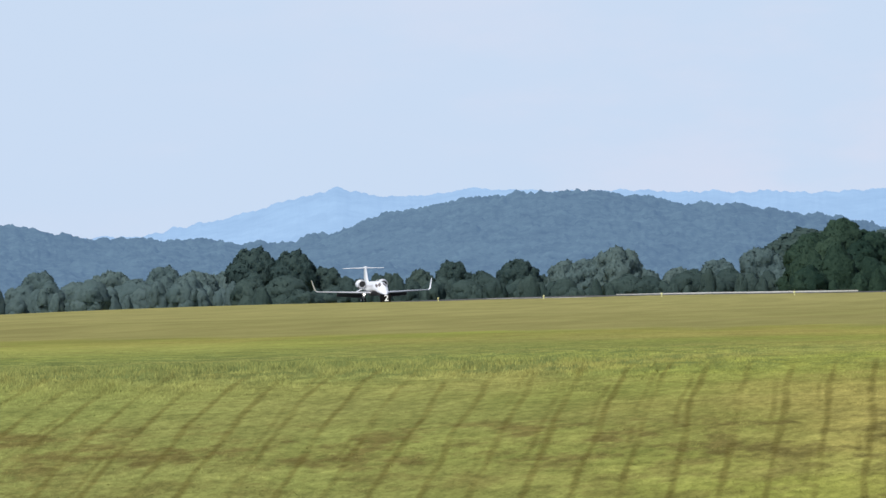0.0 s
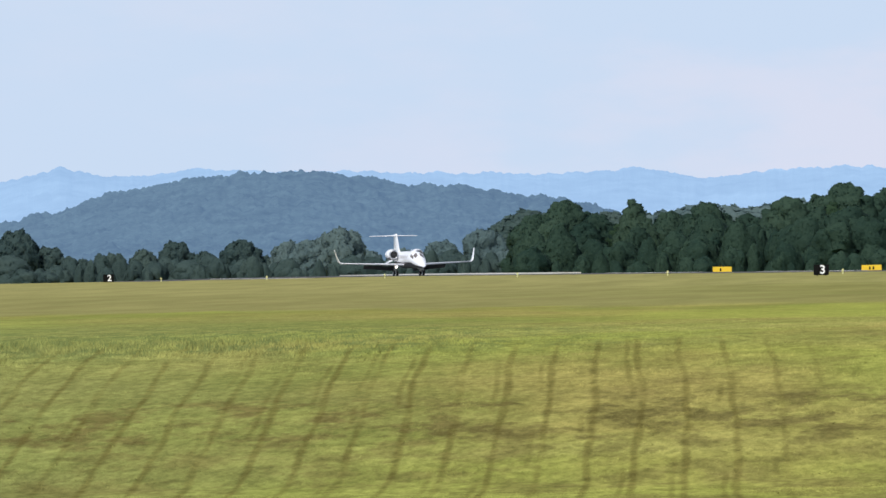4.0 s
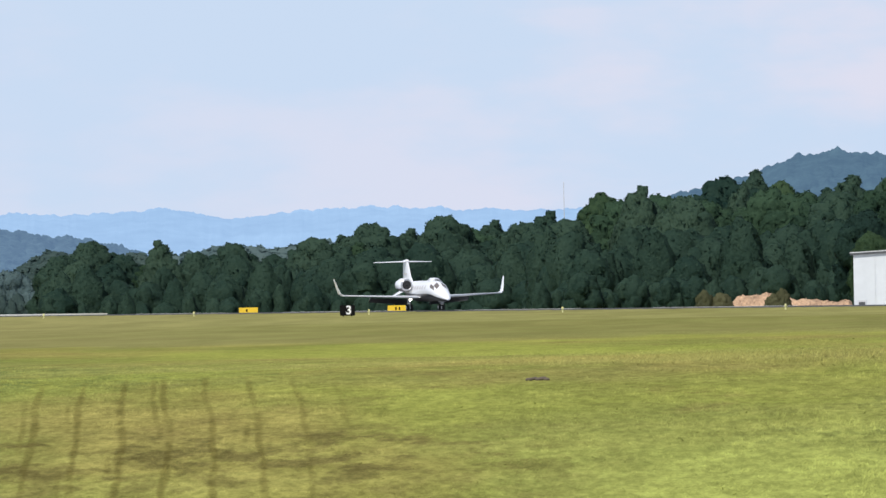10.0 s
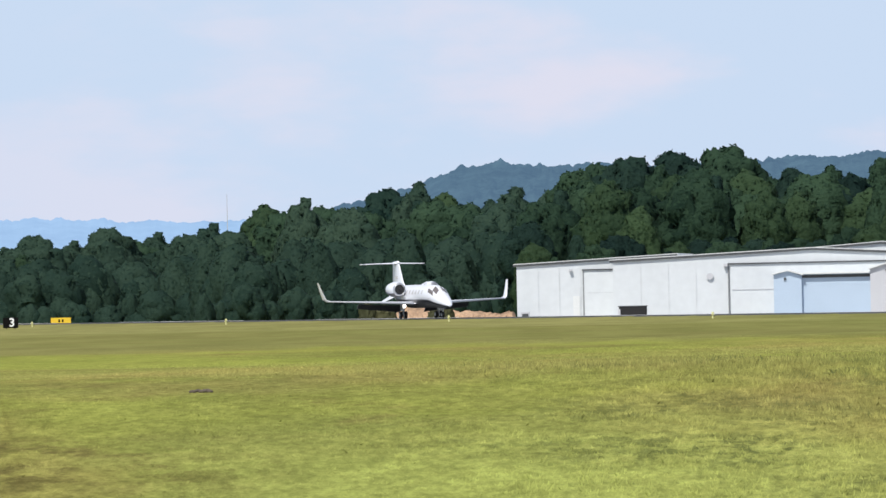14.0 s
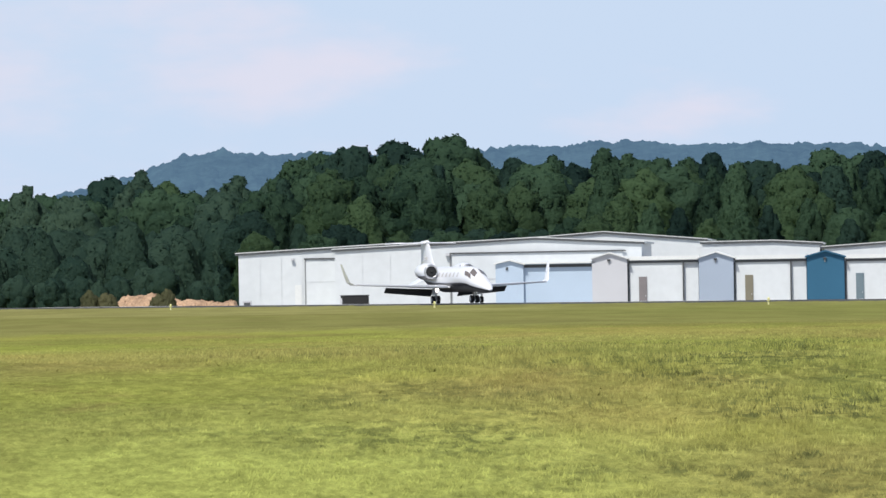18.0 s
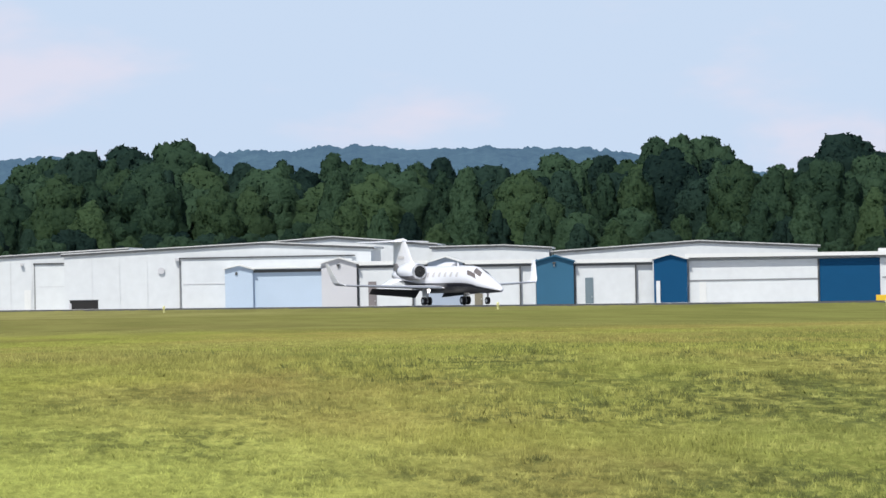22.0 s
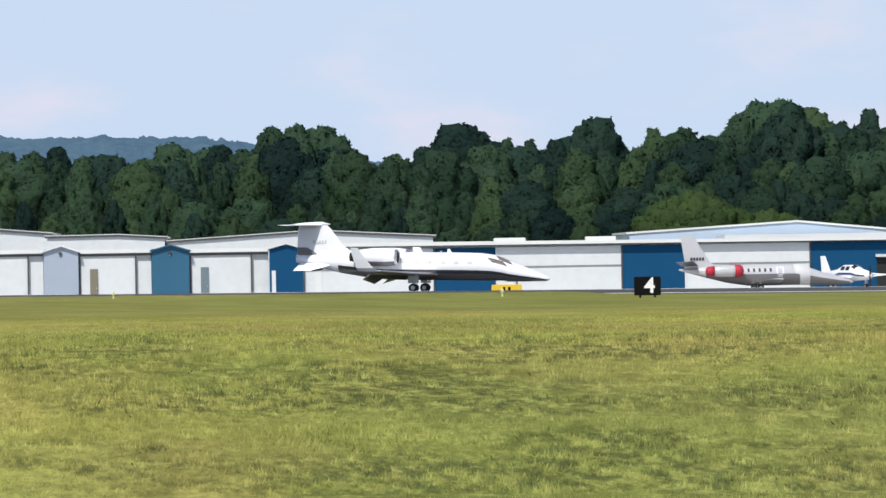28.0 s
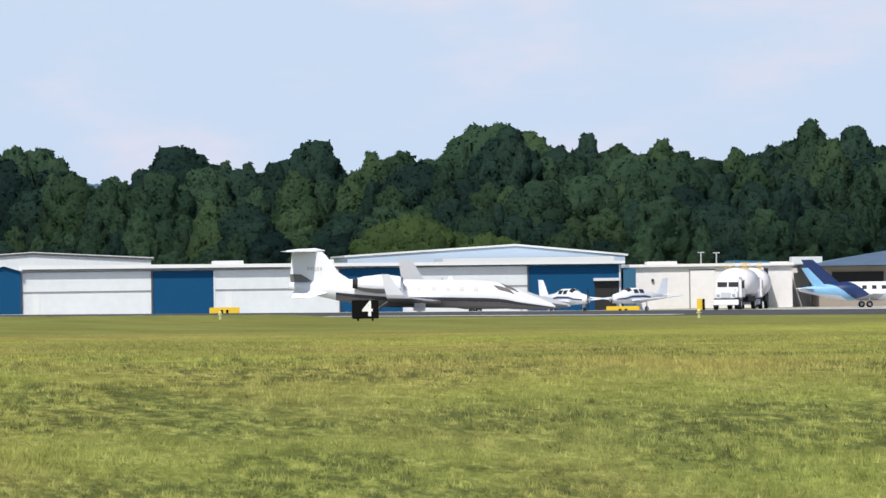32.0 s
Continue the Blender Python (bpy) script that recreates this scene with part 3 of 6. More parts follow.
FAR_CREST = ((-900, 90), (-534, 94), (-434, 113), (-354, 130), (-254, 157), (-184, 171), (-104, 157), (-54, 153), (46, 166), (180, 160), (356, 157), (512, 150),
             (692, 146), (822, 153), (882, 149), (957, 134), (1032, 143), (1152, 150), (1262, 149), (1372, 142), (1489, 137), (1589, 144), (1700, 140), (2000, 120), (5300, 100))
NEAR_CREST = ((-1000, 128), (-784, 121), (-694, 104), (-604, 87), (-554, 89), (-354, 78), (-284, 75), (-204, 91), (-94, 124), (48, 150), (186, 160), (276, 158), (356, 148), (456, 127),
              (516, 126), (596, 114), (686, 105), (762, 87), (860, 60), (1000, 30))
EAST_CREST = ((1640, 130), (1749, 165), (1889, 197), (1940, 221), (2035, 232), (2125, 225), (2205, 233), (2285, 224), (2445, 229), (2545, 228), (2695, 239), (2845, 232),
              (2945, 235), (3045, 228), (3145, 228), (3231, 221), (3330, 200), (3500, 170), (4000, 150), (5300, 150))
ridge("far_ridge_backdrop", "wooded ridge far off, pale blue glow as summer haze", FAR_CREST, 4500, 4850, M_HILL_FAR, 1.2, 2.0, rows=10)
ridge("near_ridge_backdrop", "wooded hill behind the airfield trees, blue glow as haze", NEAR_CREST, 3300, 4300, M_HILL, 2.1, 7.0, rows=80)
ridge("east_ridge_backdrop", "wooded ridge behind the tall trees, blue glow as haze", EAST_CREST, 3300, 4100, M_HILL_EAST, 1.9, 11.0, rows=50)


# ---- trees ----
def crown_mesh(name, verts, normals, faces, material):
    """Leaf sprays and leaf masses; each spray is shaded as part of the clump that it grows on."""
    me = bpy.data.meshes.new(name)
    me.vertices.add(len(verts))
    me.vertices.foreach_set("co", np.asarray(verts, dtype=np.float32).ravel())
    me.loops.add(faces.size)
    me.loops.foreach_set("vertex_index", faces.ravel().astype(np.int32))
    me.polygons.add(len(faces))
    me.polygons.foreach_set("loop_start", np.arange(0, faces.size, 3, dtype=np.int32))
    me.polygons.foreach_set("use_smooth", np.ones(len(faces), dtype=bool))
    me.update(calc_edges=True)
    me.attributes.new("custom_normal", "FLOAT_VECTOR", "POINT").data.foreach_set("vector", np.asarray(normals, dtype=np.float32).ravel())
    me.materials.append(material)
    return me


def unit(v):
    return v / (np.linalg.norm(v, axis=-1, keepdims=True) + 1e-9)


def dome(level):
    """An even mesh of a unit ball: points and triangles."""
    bm = bmesh.new()
    bmesh.ops.create_icosphere(bm, subdivisions=level, radius=1.0)
    bm.verts.index_update()
    co = np.array([v.co[:] for v in bm.verts])
    tri = np.array([[v.index for v in f.verts] for f in bm.faces])
    bm.free()
    return co, tri


DOMES = {k: dome(k) for k in (2, 3, 4, 5)}


def make_tree(name, seed, height, spread, kind, material, label, leaf=0.2, sprays=3000, fine=5):
    """A tree: tapered trunk with limbs, and a crown of billowing leaf masses thick with sprays."""
    rng = np.random.default_rng(seed)
    base = thing(name, label, "tree", "trees round the airfield")
    bm = drum((0, 0, -0.8), (0, 0, height * 0.6), height * 0.018 + 0.08, height * 0.01, 8)
    # masses: x, y, z, half width, half height, how pointed
    if kind == "tall":
        heads = [(0.0, 0.0, 0.53, 0.72, 0.47, 0.32)]
        ring = ((0.62, 0.34, 0.22, 0.5, 2), (0.36, 0.50, 0.26, 0.3, 3))
    elif kind == "cone":
        heads = [(0.0, 0.0, 0.48, 0.86, 0.52, 0.5)]
        ring = ((0.30, 0.48, 0.24, 0.5, 3),)
    elif kind == "round":
        heads = [(0.0, 0.0, 0.60, 0.88, 0.40, 0.15)]
        ring = ((0.66, 0.50, 0.25, 0.15, 3), (0.38, 0.58, 0.27, 0.15, 3))
    else:
        heads = [(0.0, 0.0, 0.42, 0.9, 0.58, 0.1)]
        ring = ((0.3, 0.5, 0.35, 0.1, 2),)
    heads = [(x, y, z * height, w * spread, h * height, tip, fine) for x, y, z, w, h, tip in heads]
    turn = rng.uniform(0, 6.28)
    for level, share, tall, tip, many in ring:
        for i in range(many):
            a = turn + i * 6.283 / many + rng.uniform(-0.6, 0.6)
            w = spread * rng.uniform(0.48, 0.68)
            heads.append((w * math.cos(a), w * math.sin(a), height * (level + rng.uniform(-0.07, 0.07)), spread * share * rng.uniform(0.8, 1.15), height * tall * rng.uniform(0.8, 1.1), tip, fine - 1))
        turn += 0.9
    verts, normals, faces, at = [], [], [], 0
    shift = Vector((seed * 7.3, seed * 3.1, seed * 1.7))
    step = spread / 2.9
    for hx, hy, hz, rx, rz, tip, level in heads:
        co, tri = DOMES[level]
        up = np.clip(co[:, 2], 0, 1)
        narrow = 1 - tip * 0.75 * up ** 1.3
        radial = np.stack((co[:, 0] * narrow, co[:, 1] * narrow, co[:, 2]), 1)
        p = np.array((hx, hy, hz)) + radial * np.array((rx, rx, rz))
        swell = np.empty(len(p))
        for i, q in enumerate(p):
            v = Vector(q) + shift
            big = noise.voronoi(v / (step * 1.15))[0][0]
            mid = noise.voronoi(v / (step * 0.48) + Vector((3, 1, 7)))[0][0]
            swell[i] = step * (1.60 * (0.42 - big * big) + 0.62 * (0.36 - mid * mid))
        way = unit(co * np.array((1 / rx, 1 / rx, 1 / rz)) + np.array((0, 0, 0.25 * tip)) / rx)
        swell += step * rng.uniform(-0.10, 0.10, len(p))
        p = p + way * swell[:, None]
        mid3 = p[tri].mean(1)
        inside = np.zeros(len(tri), dtype=bool)
        for ox, oy, oz, ow, oh, otip, _ in heads:
            if (ox, oy, oz) != (hx, hy, hz):
                rel = (mid3 - np.array((ox, oy, oz))) / np.array((ow, ow, oh))
                rel[:, :2] /= (1 - otip * 0.75 * np.clip(rel[:, 2:], 0, 1) ** 1.3)
                inside |= (rel ** 2).sum(1) < 0.55
        keep = tri[(co[tri][:, :, 2].mean(1) > -0.6) & ~inside]
        own = np.zeros_like(p)
        side = np.cross(p[keep[:, 1]] - p[keep[:, 0]], p[keep[:, 2]] - p[keep[:, 0]])
        for k in range(3):
            np.add.at(own, keep[:, k], side)
        soft = unit(unit(own) * 0.8 + way * 0.4)
        verts.append(p)
        normals.append(soft)
        faces.append(keep + at)
        at += len(p)
        # sprays of leaves that stand out of the mass
        area = np.linalg.norm(side, axis=1)
        n = int(sprays * rx * rz / sum(h[3] * h[4] for h in heads))
        f = keep[rng.choice(len(keep), n, p=area / area.sum())]
        mixd = rng.dirichlet((1, 1, 1), n)
        c = (p[f] * mixd[:, :, None]).sum(1)
        nrm = unit(soft[f].mean(1))
        c = c + nrm * (step * rng.uniform(-0.02, 0.12, n))[:, None]
        face = unit(nrm * np.array((1, 1, 0.45)) + rng.normal(size=nrm.shape) * np.array((0.4, 0.4, 0.2)))
        t = unit(np.cross(face, rng.normal(size=nrm.shape)))
        b = np.cross(face, t)
        size = (leaf * rng.uniform(0.6, 1.4, n))[:, None]
        verts.append(np.stack((c + t * size * 1.2, c + b * size - t * size * 0.6, c - b * size - t * size * 0.6), 1).reshape(-1, 3))
        normals.append(np.repeat(unit(face * 0.6 + nrm * 0.6), 3, axis=0))
        faces.append(np.arange(n * 3).reshape(-1, 3) + at)
        at += n * 3
        if kind != "shrub":
            drum((0, 0, hz * 0.55), (hx * 0.7, hy * 0.7, hz - rz * 0.3), height * 0.006 + 0.03, 0.03, 5, bm)
    part("trunk", bm, M_BARK, base)
    verts, normals, faces = np.concatenate(verts), np.concatenate(normals), np.concatenate(faces)
    verts[:, 2] *= height / np.percentile(verts[:, 2], 99.8)
    crown = new("crown", crown_mesh("crown", verts, normals, faces, material))
    crown.parent = base
    return base


TREES = {}
WOODS = []


def plant(kind, u, top_v, r, turn, wide=1.0, far=False):
    """Set a tree whose crown reaches up to a given elevation at a bearing and range."""
    x, y = spot(u, r)
    g = lie(x, y)
    top = EYE + top_v * r / 20000
    ob, h, used = TREES[kind]
    s = max(0.15, (top - g) / h)
    m = pose(x, y, g, 0, 0, turn) @ Matrix.Diagonal((s * wide, s * wide, s, 1))
    if far:
        WOODS.append((kind, m))
        return None
    if not used:
        ob.matrix_world = m
        TREES[kind][2] = True
        return ob
    return copy_thing(ob, m @ Matrix.Diagonal([1 / k for k in ob.scale] + [1]))


def join_woods(name, chosen, material):
    """The far belts of trees that nobody could count, as one mesh."""
    co, nor, tri, base = [], [], [], 0
    for kind, m in chosen:
        me = next(c.data for c in TREES[kind][0].children if c.name.startswith("crown"))
        n = len(me.vertices)
        v, k = np.empty(n * 3, dtype=np.float32), np.empty(n * 3, dtype=np.float32)
        me.vertices.foreach_get("co", v)
        me.attributes["custom_normal"].data.foreach_get("vector", k)
        mat = np.array(m, dtype=np.float32)
        co.append(v.reshape(-1, 3) @ mat[:3, :3].T + mat[:3, 3])
        nor.append(unit(k.reshape(-1, 3) @ np.linalg.inv(mat[:3, :3])))
        idx = np.empty(len(me.loops), dtype=np.int32)
        me.loops.foreach_get("vertex_index", idx)
        tri.append(idx.reshape(-1, 3) + base)
        base += n
    me = crown_mesh(name, np.concatenate(co), np.concatenate(nor), np.concatenate(tri), material)
    tagged(new(name, me), "dense wood edge beyond the runway", "woods", kind="stuff")


def build_trees():
    rng = random.Random(5)
    kinds = (("oak_a", "round", 1, 20, 6.2, M_LEAF, "broad green deciduous tree in full summer leaf"),
             ("oak_b", "round", 2, 19, 5.8, M_LEAF_DARK, "dark green broad deciduous tree in the wood edge"),
             ("oak_c", "round", 3, 21, 6.6, M_LEAF, "spreading green deciduous tree in full leaf"),
             ("poplar_a", "tall", 4, 23, 5.2, M_LEAF, "tall narrow green tree standing above the wood"),
             ("poplar_b", "tall", 6, 22, 4.9, M_LEAF_DARK, "tall dark green tree with a pointed crown"),
             ("oak_e", "round", 12, 20, 5.4, M_LEAF_MID, "olive green deciduous tree in the wood edge"),
             ("poplar_c", "cone", 15, 20, 5.6, M_LEAF_MID, "olive green tree with a pointed leafy crown"),
             ("poplar_d", "cone", 17, 21, 5.0, M_LEAF, "green tree with a pointed leafy crown"),
             ("oak_d", "round", 9, 20, 6.0, M_LEAF_DARK, "dark green deciduous tree with an uneven crown"))
    for key, kind, seed, h, spread, mat, label in kinds:
        TREES[key] = [make_tree("tree", seed, h, spread * 0.74, kind, mat, label, 0.25, 3200, 4), h, False]
        TREES[key + "_low"] = [make_tree("tree", seed + 40, h, spread * 0.8, kind, mat, label, 0.30, 1500, 3), h, False]
    TREES["shrub"] = [make_tree("shrub", 21, 5, 2.6, "shrub", M_LEAF_DRY, "low dry olive shrub at the wood edge", 0.16, 1800, 4), 5, False]
    TREES["willow"] = [make_tree("tree", 22, 10, 4.8, "round", M_LEAF_LIGHT, "light yellow-green rounded tree behind the hangars", 0.16, 3800, 5), 10, False]
    names = [k[0] for k in kinds]
    for key, kind, seed, h, spread, label in (("far_a", "round", 71, 20, 6.0, "blue-green deciduous tree beyond the runway"), ("far_b", "tall", 72, 22, 5.2, "tall blue-green tree beyond the runway"),
                                             ("far_c", "round", 73, 20, 6.4, "broad blue-green tree in full leaf beyond the runway")):
        TREES[key] = [make_tree("tree", seed, h, spread * 0.8, kind, M_LEAF_FAR, label, 0.26, 3000, 4), h, False]
    beyond = ["far_a", "far_b", "far_c", "far_a", "oak_a", "oak_e"]
    low = [k[0] + "_low" for k in kinds]
    TREES["hazy_a"] = [make_tree("tree", 61, 15, 5.4, "round", M_LEAF_HAZE, "distant deciduous tree, haze painted into its grey-green leaves", 0.42, 2800, 4), 15, False]
    TREES["hazy_b"] = [make_tree("tree", 64, 15, 4.6, "round", M_LEAF_HAZE_DEEP, "distant dark deciduous tree, haze painted into its blue-green leaves", 0.42, 2800, 4), 15, False]

    def row(peaks, r, back=0.0, wide=1.1, kinds_used=None, fill=False):
        for u, v in peaks:
            plant(rng.choice(kinds_used or names), u, v, r + back + rng.uniform(-30, 30), rng.uniform(0, 360), wide * rng.uniform(0.85, 1.15))
        for (u0, v0), (u1, v1) in zip(peaks, peaks[1:]):        # lower trees that fill the row
            if fill and u1 - u0 > 34:
                k = rng.uniform(0.35, 0.65)
                plant(rng.choice(kinds_used or names), u0 + (u1 - u0) * k, min(v0, v1) - rng.uniform(4, 22), r + rng.uniform(-40, 10), rng.uniform(0, 360), wide * rng.uniform(0.85, 1.15))

    # far western belt
    west = ((-774, -20), (-714, 35), (-660, 8), (-584, 33), (-544, 12), (-494, 40), (-440, 30), (-384, 30), (-334, 69), (-264, 63), (-232, 20), (-208, 32),
            (-150, 10), (-94, 19), (-40, 25), (16, 38), (66, 20), (131, 39), (170, 10), (216, 35), (262, 38), (306, 57), (361, 16), (416, 18), (486, 31), (563, 49), (600, 12), (640, 10))
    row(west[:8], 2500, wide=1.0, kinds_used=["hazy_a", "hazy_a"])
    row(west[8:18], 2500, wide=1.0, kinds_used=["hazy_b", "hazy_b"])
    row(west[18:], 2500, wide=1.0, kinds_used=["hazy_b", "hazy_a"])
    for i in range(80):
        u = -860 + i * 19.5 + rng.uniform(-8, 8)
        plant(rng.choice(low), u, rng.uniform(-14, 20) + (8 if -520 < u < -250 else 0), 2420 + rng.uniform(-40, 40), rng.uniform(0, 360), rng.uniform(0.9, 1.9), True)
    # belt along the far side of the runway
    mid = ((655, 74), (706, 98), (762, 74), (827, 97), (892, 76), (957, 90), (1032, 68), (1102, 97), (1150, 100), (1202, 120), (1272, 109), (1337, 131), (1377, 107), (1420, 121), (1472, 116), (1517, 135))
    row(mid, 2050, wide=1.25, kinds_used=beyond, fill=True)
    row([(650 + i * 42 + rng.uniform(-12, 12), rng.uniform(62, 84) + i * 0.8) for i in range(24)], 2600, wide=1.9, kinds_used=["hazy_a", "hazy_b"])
    for i in range(34):
        u = 640 + i * 27 + rng.uniform(-9, 9)
        plant(rng.choice(low), u, rng.uniform(15, 60) + (u - 640) * 0.04, 1960 + rng.uniform(-40, 40), rng.uniform(0, 360), 1.3, True)
    for i in range(24):
        u = 650 + i * 38 + rng.uniform(-12, 12)
        plant(rng.choice(low), u, rng.uniform(-15, 22), 1880, rng.uniform(0, 360), rng.uniform(1.0, 1.6), True)
    rise = ((1550, 120), (1610, 164), (1680, 175), (1725, 160), (1760, 157), (1830, 186), (1885, 199), (1930, 178), (1960, 160), (2010, 165), (2054, 186), (2119, 179))
    row(rise, 1600, kinds_used=beyond, fill=True)
    for i in range(30):
        u = 1520 + i * 20 + rng.uniform(-8, 8)
        plant(rng.choice(low), u, rng.uniform(50, 120), 1520 + rng.uniform(-30, 30), rng.uniform(0, 360), 1.15, True)
    for i in range(22):
        u = 1500 + i * 28 + rng.uniform(-8, 8)
        plant(rng.choice(low), u, rng.uniform(-5, 40), 1420 + rng.uniform(-30, 30), rng.uniform(0, 360), 1.3, True)
    # wood behind the hangars
    east = ((2170, 215), (2220, 225), (2260, 236), (2310, 220), (2343, 245), (2385, 212), (2426, 252), (2468, 208), (2545, 211), (2615, 214), (2705, 225), (2745, 215), (2785, 206), (2850, 205),
            (2895, 214), (2975, 198), (3025, 182), (3110, 216), (3180, 212), (3223, 202), (3273, 243), (3318, 246), (3363, 243), (3403, 208), (3493, 191), (3550, 203))
    row(east, 1330, fill=True)
    east2 = ((3608, 242), (3655, 205), (3690, 214), (3730, 211), (3775, 212), (3851, 249), (3885, 212), (3956, 228), (4006, 227), (4060, 215), (4095, 207), (4161, 276), (4200, 268), (4231, 258), (4291, 234),
             (4331, 256), (4389, 234), (4459, 242), (4500, 222), (4529, 208), (4599, 225), (4649, 229), (4690, 240), (4729, 275), (4804, 262), (4860, 228), (4930, 250), (4990, 235), (5060, 245))
    row(east2, 1330, fill=True)
    for i in range(72):
        u = 2090 + i * 42 + rng.uniform(-18, 18)
        plant(rng.choice(names), u, rng.uniform(160, 203), 1285 + rng.uniform(-25, 25), rng.uniform(0, 360), rng.uniform(0.9, 1.2))
    for i in range(60):
        u = 2080 + i * 51 + rng.uniform(-20, 20)
        plant(rng.choice(names), u, rng.uniform(85, 150), 1215 + rng.uniform(-28, 28), rng.uniform(0, 360), rng.uniform(1.0, 1.3))
    for i in range(52):
        u = 2080 + i * 58 + rng.uniform(-24, 24)
        plant(rng.choice(names), u, rng.uniform(35, 95), 1155 + rng.uniform(-18, 18), rng.uniform(0, 360), rng.uniform(1.1, 1.4))
    for u, v in ((3984, 104), (4018, 116), (4046, 106), (4066, 92), (4150, 82)):
        plant("willow", u, v, 1125, rng.uniform(0, 360), 0.95)
    for u, v, w in ((1790, -8, 0.65), (1928, -8, 0.6), (1914, -17, 0.9), (1820, -14, 0.9)):
        plant("shrub", u, v, 1034, rng.uniform(0, 360), w)
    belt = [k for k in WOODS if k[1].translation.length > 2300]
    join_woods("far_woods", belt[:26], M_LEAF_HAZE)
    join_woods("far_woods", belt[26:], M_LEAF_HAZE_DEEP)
    join_woods("wood_edge", [k for k in WOODS if k[1].translation.length <= 2300], M_LEAF_FAR)
    for key, (ob, h, used) in TREES.items():
        if not used:
            for o in (*ob.children_recursive, ob):
                bpy.data.objects.remove(o)


build_trees()


# ---- hangars ----
def gable(x0, x1, ridge_x, eave0, eave1, top, depth, name, label, wall, group="", y=0.0, roof=M_ROOF, fascia=True):
    """A sheet-steel hangar whose gable end faces the runway; heights are above the apron."""
    h = thing(name, label, "hangar", group, apron_pose(0, y))
    part("wall", prism(((x0, -0.6), (x1, -0.6), (x1, eave1), (ridge_x, top), (x0, eave0)), 0, depth), wall, h)
    o = 0.28
    bm = prism(((x0 - o, eave0 + 0.02), (ridge_x, top + 0.02), (x1 + o, eave1 + 0.02), (x1 + o, eave1 + 0.2), (ridge_x, top + 0.2), (x0 - o, eave0 + 0.2)), -0.14, depth + 0.3)
    part("roof", bm, roof, h)
    if fascia:
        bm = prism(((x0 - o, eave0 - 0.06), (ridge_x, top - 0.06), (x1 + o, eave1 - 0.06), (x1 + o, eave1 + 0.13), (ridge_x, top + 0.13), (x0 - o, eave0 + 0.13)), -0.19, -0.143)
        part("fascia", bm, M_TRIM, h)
    return h


def panel_ribs(h, x0, x1, z0, z1, step, y=-0.02, mat=M_WALL_OLD):
    """Standing seams of sheet cladding."""
    x = x0 + step
    while x < x1 - 0.1:
        part("seam", block(x - 0.03, x + 0.03, y - 0.02, 0.01, z0, z1), mat, h)
        x += step


def X(u):
    return (u - 3300) * 0.05


def Z(v):
    return EYE + v * 0.05 - APRON_Z


